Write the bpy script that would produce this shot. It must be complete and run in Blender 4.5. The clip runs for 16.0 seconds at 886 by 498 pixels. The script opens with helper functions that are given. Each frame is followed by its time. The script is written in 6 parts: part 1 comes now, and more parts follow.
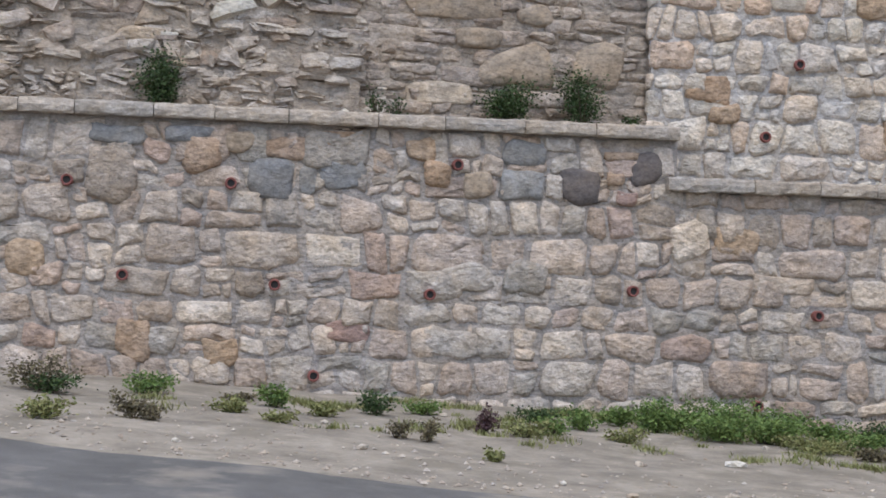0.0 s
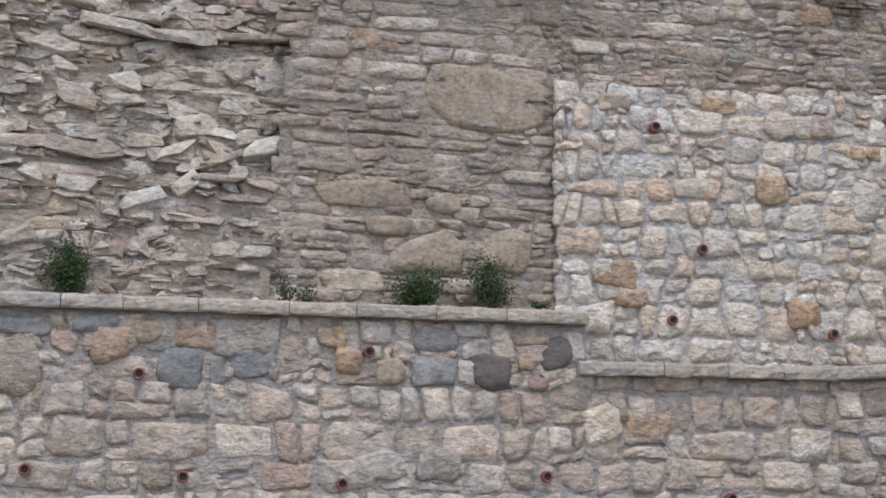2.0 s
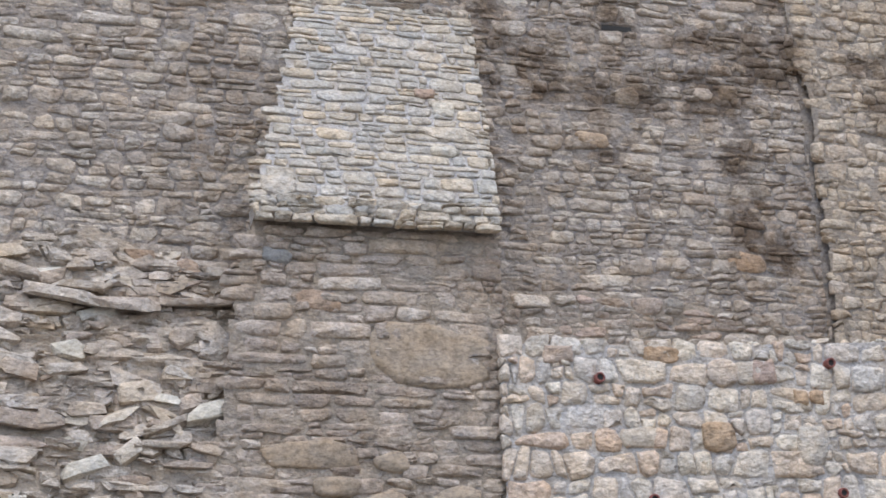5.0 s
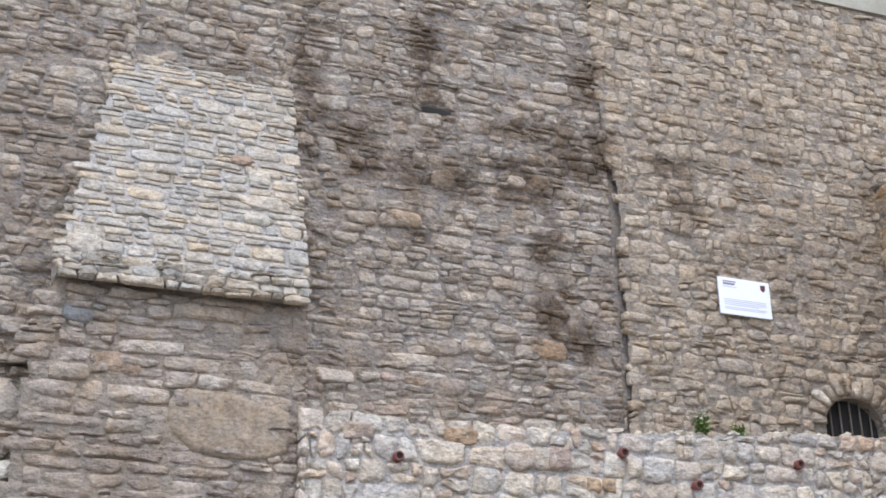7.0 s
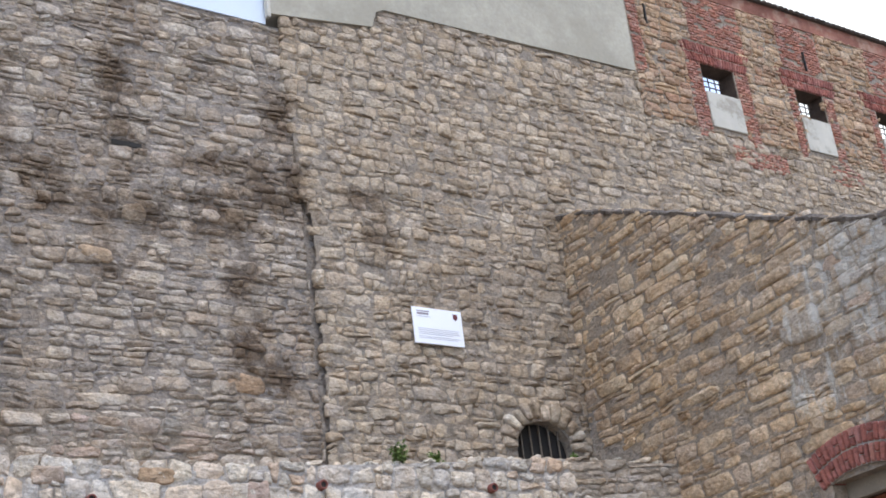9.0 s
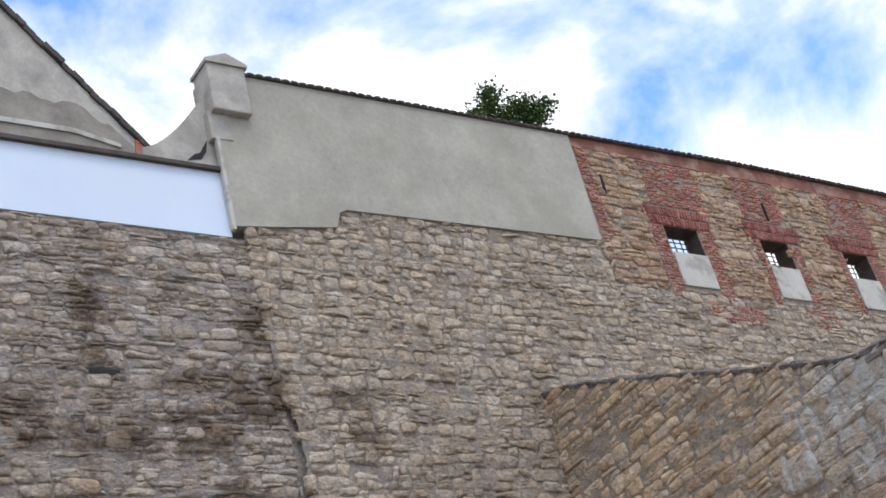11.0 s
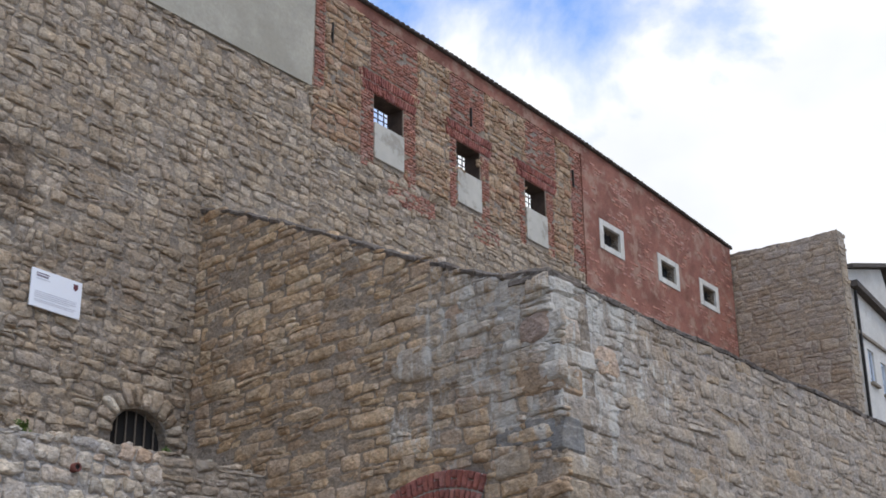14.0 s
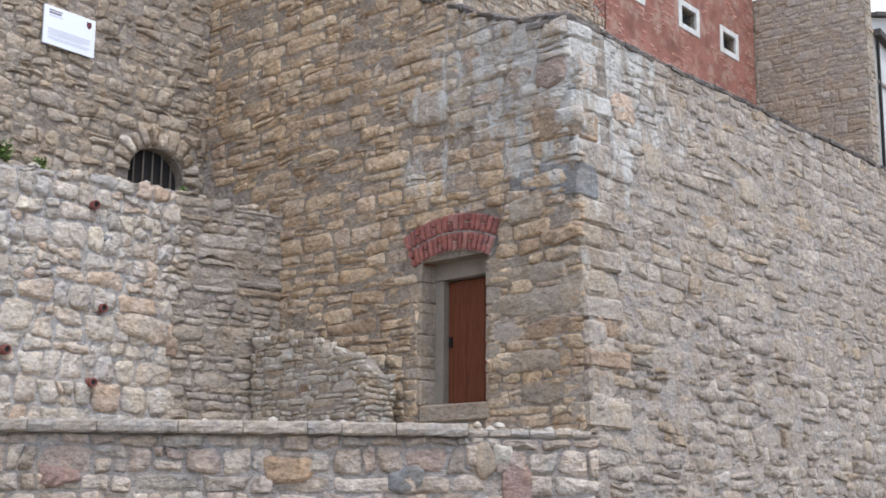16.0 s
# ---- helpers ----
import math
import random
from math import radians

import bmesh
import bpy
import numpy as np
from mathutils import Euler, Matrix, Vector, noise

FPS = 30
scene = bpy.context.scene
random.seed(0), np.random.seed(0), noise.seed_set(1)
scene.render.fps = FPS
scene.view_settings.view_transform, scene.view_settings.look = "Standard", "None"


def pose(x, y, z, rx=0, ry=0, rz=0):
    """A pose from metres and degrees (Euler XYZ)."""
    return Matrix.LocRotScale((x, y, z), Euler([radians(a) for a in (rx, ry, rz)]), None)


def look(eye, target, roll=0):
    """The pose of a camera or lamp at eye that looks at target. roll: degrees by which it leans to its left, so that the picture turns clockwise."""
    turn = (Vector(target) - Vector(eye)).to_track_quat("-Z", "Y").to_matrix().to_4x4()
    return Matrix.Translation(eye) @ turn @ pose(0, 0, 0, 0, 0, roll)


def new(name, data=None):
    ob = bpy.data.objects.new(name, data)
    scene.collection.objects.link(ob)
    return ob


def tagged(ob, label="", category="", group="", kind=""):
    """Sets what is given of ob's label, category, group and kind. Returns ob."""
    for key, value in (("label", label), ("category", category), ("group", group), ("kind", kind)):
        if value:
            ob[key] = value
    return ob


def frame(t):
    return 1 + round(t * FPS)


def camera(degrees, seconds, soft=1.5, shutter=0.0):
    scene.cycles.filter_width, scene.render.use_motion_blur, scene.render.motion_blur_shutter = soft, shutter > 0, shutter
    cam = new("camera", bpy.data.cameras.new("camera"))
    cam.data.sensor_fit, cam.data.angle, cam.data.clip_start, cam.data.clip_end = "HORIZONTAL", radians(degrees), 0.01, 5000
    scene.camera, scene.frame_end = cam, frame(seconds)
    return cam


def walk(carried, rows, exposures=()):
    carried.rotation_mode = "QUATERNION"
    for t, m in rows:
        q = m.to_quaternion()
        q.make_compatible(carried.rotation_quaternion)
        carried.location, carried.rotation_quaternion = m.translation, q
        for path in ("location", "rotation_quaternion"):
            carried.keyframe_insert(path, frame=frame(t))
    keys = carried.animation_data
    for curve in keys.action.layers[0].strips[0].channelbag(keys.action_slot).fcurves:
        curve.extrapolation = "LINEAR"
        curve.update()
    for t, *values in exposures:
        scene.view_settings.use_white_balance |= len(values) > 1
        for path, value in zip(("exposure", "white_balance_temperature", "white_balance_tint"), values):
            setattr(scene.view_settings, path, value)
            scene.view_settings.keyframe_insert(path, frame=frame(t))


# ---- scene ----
import itertools

# ---------------------------------------------------------------- camera
EYE_Z = 1.778
cam = camera(34.82, 16.0, soft=1.7)
# seconds, yaw, pitch, roll; the operator stands still and turns
TURNS = [
    (0.0, -0.00, 1.31, 1.47),
    (0.5, -1.16, 1.79, 0.93),
    (1.0, -2.23, 2.84, 0.30),
    (1.5, -3.21, 6.17, 1.25),
    (2.0, -3.48, 8.92, 0.40),
    (2.5, -4.03, 11.54, 0.30),
    (3.0, -4.40, 12.15, -0.28),
    (3.5, -4.63, 13.87, -0.35),
    (4.0, -4.82, 15.57, -0.88),
    (4.2, -4.89, 16.27, -1.25),
    (6.3, -8.78, 22.10, -1.83),
    (6.5, -9.95, 22.04, -1.06),
    (7.0, -14.24, 22.06, -1.41),
    (7.5, -18.67, 21.62, -2.59),
    (8.0, -23.45, 21.10, -3.42),
    (8.2, -25.14, 21.07, -4.29),
    (10.3, -28.07, 27.20, -12.53),
    (10.5, -28.55, 27.95, -13.83),
    (11.0, -30.21, 29.76, -15.26),
    (11.5, -32.03, 29.80, -12.24),
    (12.0, -34.66, 29.10, -6.86),
    (12.5, -37.32, 27.95, -4.55),
    (13.0, -39.26, 26.07, -2.99),
    (13.5, -41.24, 24.25, -0.90),
    (14.0, -43.24, 21.70, -0.65),
    (14.5, -44.25, 19.12, -0.12),
    (15.0, -43.51, 16.45, -0.69),
    (15.5, -42.93, 13.91, -0.31),
    (16.0, -42.57, 11.35, 0.39),
]
walk(cam, [(t, pose(0, 0, EYE_Z, 90 + p, 0, y) @ pose(0, 0, 0, 0, 0, r)) for t, y, p, r in TURNS],
     [(0.0, 0.20), (3.5, 0.27), (7.5, 0.53), (8.2, 0.48), (10.5, 0.2), (11.5, -0.02), (13.5, -0.38), (14.0, -0.27), (14.5, 0.03), (15.5, 0.42), (16.0, 0.46)])

# ---------------------------------------------------------------- world and light
SUN_BEARING, SUN_HEIGHT = 182.0, 63.0
world = bpy.data.worlds.new("sky")
scene.world = world
world.use_nodes = True


def node(tree, kind, **values):
    n = tree.nodes.new(kind)
    for key, value in values.items():
        n.inputs[key.replace("_", " ")].default_value = value
    return n


def ramp(tree, source, stops):
    n = tree.nodes.new("ShaderNodeValToRGB")
    while len(n.color_ramp.elements) < len(stops):
        n.color_ramp.elements.new(0.5)
    for e, (at, c) in zip(n.color_ramp.elements, stops):
        e.position = at
        e.color = (*c, 1) if isinstance(c, tuple) else (c, c, c, 1)
    tree.links.new(source, n.inputs[0])
    return n.outputs[0]


def mix(tree, factor, a, b, how="MIX"):
    n = tree.nodes.new("ShaderNodeMix")
    n.data_type, n.blend_type = "RGBA", how
    for slot, value in ((0, factor), (6, a), (7, b)):
        if isinstance(value, bpy.types.NodeSocket):
            tree.links.new(value, n.inputs[slot])
        elif slot == 0:
            n.inputs[0].default_value = value
        else:
            n.inputs[slot].default_value = (*value, 1)
    return n.outputs[2]


def calc(tree, how, a, b=0.0):
    n = tree.nodes.new("ShaderNodeMath")
    n.operation = how
    for slot, value in ((0, a), (1, b)):
        if isinstance(value, bpy.types.NodeSocket):
            tree.links.new(value, n.inputs[slot])
        else:
            n.inputs[slot].default_value = value
    return n.outputs[0]


def make_sky():
    tree = world.node_tree
    tree.nodes.clear()
    sky = tree.nodes.new("ShaderNodeTexSky")
    sky.sky_type, sky.sun_disc = "NISHITA", False
    sky.sun_elevation, sky.sun_rotation = radians(SUN_HEIGHT), radians(SUN_BEARING)
    where = tree.nodes.new("ShaderNodeTexCoord")
    place = tree.nodes.new("ShaderNodeMapping")
    place.inputs["Location"].default_value = (0.35, 0.1, 0.62)
    place.inputs["Scale"].default_value = (1.0, 1.0, 1.7)
    tree.links.new(where.outputs["Generated"], place.inputs[0])
    big = node(tree, "ShaderNodeTexNoise", Scale=3.1, Detail=9.0, Roughness=0.56, Distortion=0.25)
    tree.links.new(place.outputs[0], big.inputs["Vector"])
    cover = ramp(tree, big.outputs["Fac"], [(0.395, 0.04), (0.47, 0.5), (0.525, 1.0)])
    blue = mix(tree, 1.0, sky.outputs[0], (0.205, 0.28, 0.375), "MULTIPLY")
    small = node(tree, "ShaderNodeTexNoise", Scale=6.0, Detail=5.0, Roughness=0.5)
    tree.links.new(place.outputs[0], small.inputs["Vector"])
    white = ramp(tree, small.outputs["Fac"], [(0.35, (1.10, 1.14, 1.205)), (0.60, (1.29, 1.32, 1.375))])
    out = node(tree, "ShaderNodeBackground", Strength=1.0)
    tree.links.new(mix(tree, cover, blue, white), out.inputs[0])
    end = tree.nodes.new("ShaderNodeOutputWorld")
    tree.links.new(out.outputs[0], end.inputs[0])


make_sky()
sun_data = bpy.data.lights.new("sun", "SUN")
sun_data.energy, sun_data.angle, sun_data.color = 1.4, radians(20), (1.0, 0.96, 0.91)
sun = new("sun", sun_data)
sb, sh = radians(SUN_BEARING), radians(SUN_HEIGHT)
sun.matrix_world = look((60 * math.sin(sb) * math.cos(sh), 60 * math.cos(sb) * math.cos(sh), 60 * math.sin(sh)), (0, 0, 0))


# ---------------------------------------------------------------- materials
def start(name, rough=0.9):
    m = bpy.data.materials.new(name)
    m.use_nodes = True
    t = m.node_tree
    b = t.nodes["Principled BSDF"]
    b.inputs["Roughness"].default_value = rough
    b.inputs["Specular IOR Level"].default_value = 0.25
    return m, t, b


def grain(t, scale, detail=6.0, rough=0.6, stretch=None):
    n = node(t, "ShaderNodeTexNoise", Scale=scale, Detail=detail, Roughness=rough)
    at = t.nodes.new("ShaderNodeNewGeometry").outputs["Position"]
    if stretch:
        m = t.nodes.new("ShaderNodeMapping")
        m.inputs["Scale"].default_value = stretch
        t.links.new(at, m.inputs[0])
        at = m.outputs[0]
    t.links.new(at, n.inputs["Vector"])
    return n.outputs["Fac"]


def bump(t, b, height, strength, distance):
    n = node(t, "ShaderNodeBump", Strength=strength, Distance=distance)
    t.links.new(height, n.inputs["Height"])
    t.links.new(n.outputs[0], b.inputs["Normal"])


def piece_random(t):
    """One number for each stone, be it an object of its own or an island of a joined mesh."""
    a = t.nodes.new("ShaderNodeObjectInfo").outputs["Random"]
    b = t.nodes.new("ShaderNodeNewGeometry").outputs["Random Per Island"]
    return calc(t, "FRACT", calc(t, "ADD", a, calc(t, "MULTIPLY", b, 7.31)))


def damp_and_shade(t, col, marks):
    """Dark damp stains and painted buttress shade on the main wall: place along it, height and two sizes."""
    total = None
    at = t.nodes.new("ShaderNodeNewGeometry").outputs["Position"]
    for u, v, along, up in marks:
        x, y = 19.9 * math.sin(radians(-10)) + u * math.sin(radians(80)), 19.9 * math.cos(radians(-10)) + u * math.cos(radians(80))
        place = t.nodes.new("ShaderNodeMapping")
        place.inputs["Location"].default_value = (-x / along, -y / along, -v / up)
        place.inputs["Scale"].default_value = (1 / along, 1 / along, 1 / up)
        t.links.new(at, place.inputs[0])
        length = t.nodes.new("ShaderNodeVectorMath")
        length.operation = "LENGTH"
        t.links.new(place.outputs[0], length.inputs[0])
        one = calc(t, "SUBTRACT", 1.0, length.outputs["Value"])
        total = one if total is None else calc(t, "MAXIMUM", total, one)
    edge = calc(t, "ADD", total, calc(t, "MULTIPLY", calc(t, "SUBTRACT", grain(t, 2.2, 7.0, 0.74), 0.5), 3.2))
    col = mix(t, ramp(t, edge, [(0.0, 0.0), (0.8, 0.9)]), col, mix(t, 1.0, col, (0.36, 0.305, 0.26), "MULTIPLY"))
    return col


def lime_wash(t, col):
    """Grey weathering and white lime that ran down the stones at the bastion's upper corner."""
    at = t.nodes.new("ShaderNodeNewGeometry").outputs["Position"]
    place = t.nodes.new("ShaderNodeMapping")
    place.inputs["Location"].default_value = (-15.3 / 2.6, -14.3 / 2.6, -9.0 / 2.1)
    place.inputs["Scale"].default_value = (1 / 2.6, 1 / 2.6, 1 / 2.1)
    t.links.new(at, place.inputs[0])
    length = t.nodes.new("ShaderNodeVectorMath")
    length.operation = "LENGTH"
    t.links.new(place.outputs[0], length.inputs[0])
    near = calc(t, "SUBTRACT", 1.0, length.outputs["Value"])
    edge = calc(t, "ADD", near, calc(t, "MULTIPLY", calc(t, "SUBTRACT", grain(t, 1.3, 6.0, 0.65), 0.5), 1.6))
    col = mix(t, ramp(t, edge, [(0.0, 0.0), (0.5, 0.72)]), col, mix(t, 0.4, mix(t, 1.0, col, (0.98, 1.02, 1.08), "MULTIPLY"), (0.35, 0.322, 0.285)))
    runs = calc(t, "ADD", calc(t, "MULTIPLY", near, 0.16), grain(t, 3.4, 6.0, 0.66, (1, 1, 0.3)))
    return mix(t, ramp(t, runs, [(0.525, 0.0), (0.63, 0.75)]), col, (0.56, 0.535, 0.49))


def stone_material(name, colours, blotch=0.5, stain=None, stain_scale=0.35, relief=0.6, grit=24.0, lichen=0.55, smear=0.0, marks=(), washed=False):
    """Stones of several tones; smear: old lime wash left on the faces; marks: damp stains and painted shade (u, v, size
    along, size up) on the main wall.
    """
    m, t, b = start(name, 0.93)
    colours = [(r * 1.06, g * 1.05, bl * 1.09) for r, g, bl in colours]
    n = len(colours)
    base = ramp(t, piece_random(t), [(i / (n - 1), c) for i, c in enumerate(colours)])
    hue = ramp(t, grain(t, 2.7, 3.0, 0.55), [(0.36, (1.035, 0.995, 0.94)), (0.5, (1.0, 1.0, 1.0)), (0.64, (0.965, 0.99, 1.03))])
    base = mix(t, 1.0, base, hue, "MULTIPLY")
    soft = ramp(t, grain(t, 3.6, 4.0, 0.6), [(0.34, 1 - blotch * 0.30), (0.5, 1.0), (0.66, 1 + blotch * 0.24)])
    col = mix(t, 1.0, base, soft, "MULTIPLY")
    rnd = ramp(t, grain(t, 12.0, 5.0, 0.62, (1, 1, 1.7)), [(0.3, 1 - blotch * 0.62), (0.5, 1.0), (0.70, 1 + blotch * 0.40)])
    col = mix(t, 1.0, col, rnd, "MULTIPLY")
    fine = ramp(t, grain(t, grit * 1.5, 4.0, 0.65), [(0.3, 0.82), (0.52, 1.0), (0.72, 1.12)])
    col = mix(t, 1.0, col, fine, "MULTIPLY")
    pale = ramp(t, grain(t, 6.5, 6.0, 0.7, (1, 1, 1.5)), [(0.54, 0.0), (0.66, lichen)])
    lighter = mix(t, 1.0, col, (1.55, 1.56, 1.60), "MULTIPLY")
    col = mix(t, pale, col, lighter)
    if stain:
        amount = ramp(t, grain(t, stain_scale, 6.0, 0.66, (1, 1, 0.6)), [(0.49, 0.0), (0.62, stain[3])])
        col = mix(t, amount, col, mix(t, 1.0, col, stain[:3], "MULTIPLY"))
    if smear:
        amount = ramp(t, grain(t, 2.3, 7.0, 0.72), [(0.50, 0.0), (0.66, smear)])
        col = mix(t, amount, col, (0.33, 0.288, 0.242))
    if washed:
        col = lime_wash(t, col)
    if marks:
        col = damp_and_shade(t, col, marks)
    t.links.new(col, b.inputs["Base Color"])
    at = t.nodes.new("ShaderNodeNewGeometry").outputs["Position"]
    bent = t.nodes.new("ShaderNodeVectorMath")
    bent.operation = "MULTIPLY_ADD"
    wobble = node(t, "ShaderNodeTexNoise", Scale=5.0, Detail=3.0)
    t.links.new(at, wobble.inputs["Vector"])
    t.links.new(wobble.outputs["Color"], bent.inputs[0])
    bent.inputs[1].default_value = (0.10, 0.10, 0.06)
    t.links.new(at, bent.inputs[2])
    chips = node(t, "ShaderNodeTexVoronoi", Scale=7.5)
    t.links.new(bent.outputs[0], chips.inputs["Vector"])
    small = node(t, "ShaderNodeTexVoronoi", Scale=17.0)
    t.links.new(bent.outputs[0], small.inputs["Vector"])
    h = calc(t, "ADD", grain(t, 4.5, 5.0, 0.6), calc(t, "MULTIPLY", grain(t, 12.0, 4.0, 0.6, (1, 1, 2.0)), 0.5))
    h = calc(t, "ADD", h, calc(t, "MULTIPLY", chips.outputs["Distance"], 0.42))
    h = calc(t, "ADD", h, calc(t, "MULTIPLY", small.outputs["Distance"], 0.07))
    h = calc(t, "ADD", h, calc(t, "MULTIPLY", grain(t, grit * 1.6, 3.0, 0.6), 0.10))
    bump(t, b, h, min(1.0, relief * 1.25), 0.075)
    return m


def plain_material(name, colour, dark=0.8, light=1.12, scale=2.0, fine=30.0, relief=0.25, rough=0.9, dirt=None, metal=0.0, marks=()):
    m, t, b = start(name, rough)
    v = ramp(t, grain(t, scale, 6.0, 0.6), [(0.3, dark), (0.7, light)])
    col = mix(t, 1.0, colour, v, "MULTIPLY")
    v = ramp(t, grain(t, fine, 4.0, 0.7), [(0.3, 0.88), (0.7, 1.1)] if relief >= 0.1 else [(0.3, 0.985), (0.7, 1.015)])
    col = mix(t, 1.0, col, v, "MULTIPLY")
    if dirt:
        amount = ramp(t, grain(t, dirt[3], 6.0, 0.65), [(0.5, 0.0), (0.62, dirt[4])])
        col = mix(t, amount, col, dirt[:3])
    if marks:
        col = damp_and_shade(t, col, marks)
    t.links.new(col, b.inputs["Base Color"])
    b.inputs["Metallic"].default_value = metal
    if relief:
        bump(t, b, calc(t, "ADD", grain(t, fine, 5.0, 0.7), grain(t, scale * 3, 5.0)), relief, 0.02)
    return m


GREY = [(0.276, 0.226, 0.174), (0.408, 0.337, 0.263), (0.316, 0.246, 0.189), (0.479, 0.405, 0.322), (0.29, 0.259, 0.214), (0.378, 0.294, 0.224), (0.51, 0.429, 0.335), (0.341, 0.253, 0.197), (0.438, 0.372, 0.3), (0.367, 0.323, 0.268)]
PALE = [(0.461, 0.403, 0.325), (0.542, 0.473, 0.379), (0.413, 0.365, 0.297), (0.492, 0.403, 0.307), (0.57, 0.503, 0.399), (0.434, 0.395, 0.343), (0.512, 0.422, 0.325), (0.472, 0.355, 0.259)]
OLD = [(0.328, 0.264, 0.201), (0.391, 0.322, 0.247), (0.289, 0.238, 0.189), (0.428, 0.354, 0.28), (0.352, 0.295, 0.241), (0.308, 0.251, 0.195), (0.453, 0.386, 0.312)]
SOOT = [(0.344, 0.28, 0.216), (0.419, 0.351, 0.273), (0.292, 0.242, 0.192), (0.463, 0.398, 0.319), (0.374, 0.32, 0.252), (0.314, 0.258, 0.2)]
TAN = [(0.379, 0.305, 0.22), (0.43, 0.352, 0.257), (0.329, 0.26, 0.184), (0.462, 0.382, 0.286), (0.401, 0.32, 0.231), (0.347, 0.285, 0.216), (0.41, 0.335, 0.257)]
OCHRE = [(0.497, 0.36, 0.224), (0.583, 0.437, 0.28), (0.428, 0.31, 0.199), (0.633, 0.504, 0.346), (0.529, 0.394, 0.247), (0.462, 0.351, 0.247), (0.583, 0.452, 0.313)]
SLATE = [(0.375, 0.332, 0.264), (0.469, 0.401, 0.309), (0.334, 0.309, 0.258), (0.434, 0.385, 0.315), (0.375, 0.349, 0.298), (0.503, 0.414, 0.298), (0.404, 0.349, 0.27)]
# the marks at u 6.6 and 6.45 paint the shade beside the sloping buttress
DAMP_AND_SHADE = [(8.75, 14.4, 0.5, 1.0), (8.8, 13.4, 0.6, 0.8), (7.75, 11.95, 0.9, 0.42), (8.5, 11.9, 0.8, 0.5), (9.3, 12.0, 0.9, 0.6), (10.6, 12.1, 1.1, 0.7), (11.0, 11.0, 0.5, 1.0), (10.95, 9.6, 0.55, 1.1), (11.5, 9.25, 0.7, 0.5),
        (13.6, 12.9, 0.75, 0.45), (13.9, 12.15, 0.5, 0.55), (12.1, 12.9, 0.5, 1.1), (11.9, 14.4, 0.45, 0.8), (8.5, 10.9, 0.6, 0.5), (7.4, 12.4, 0.6, 0.7), (6.6, 13.4, 0.45, 1.9), (11.5, 12.8, 0.8, 0.9), (6.45, 10.0, 0.35, 1.2), (10.4, 13.1, 0.9, 0.35)]
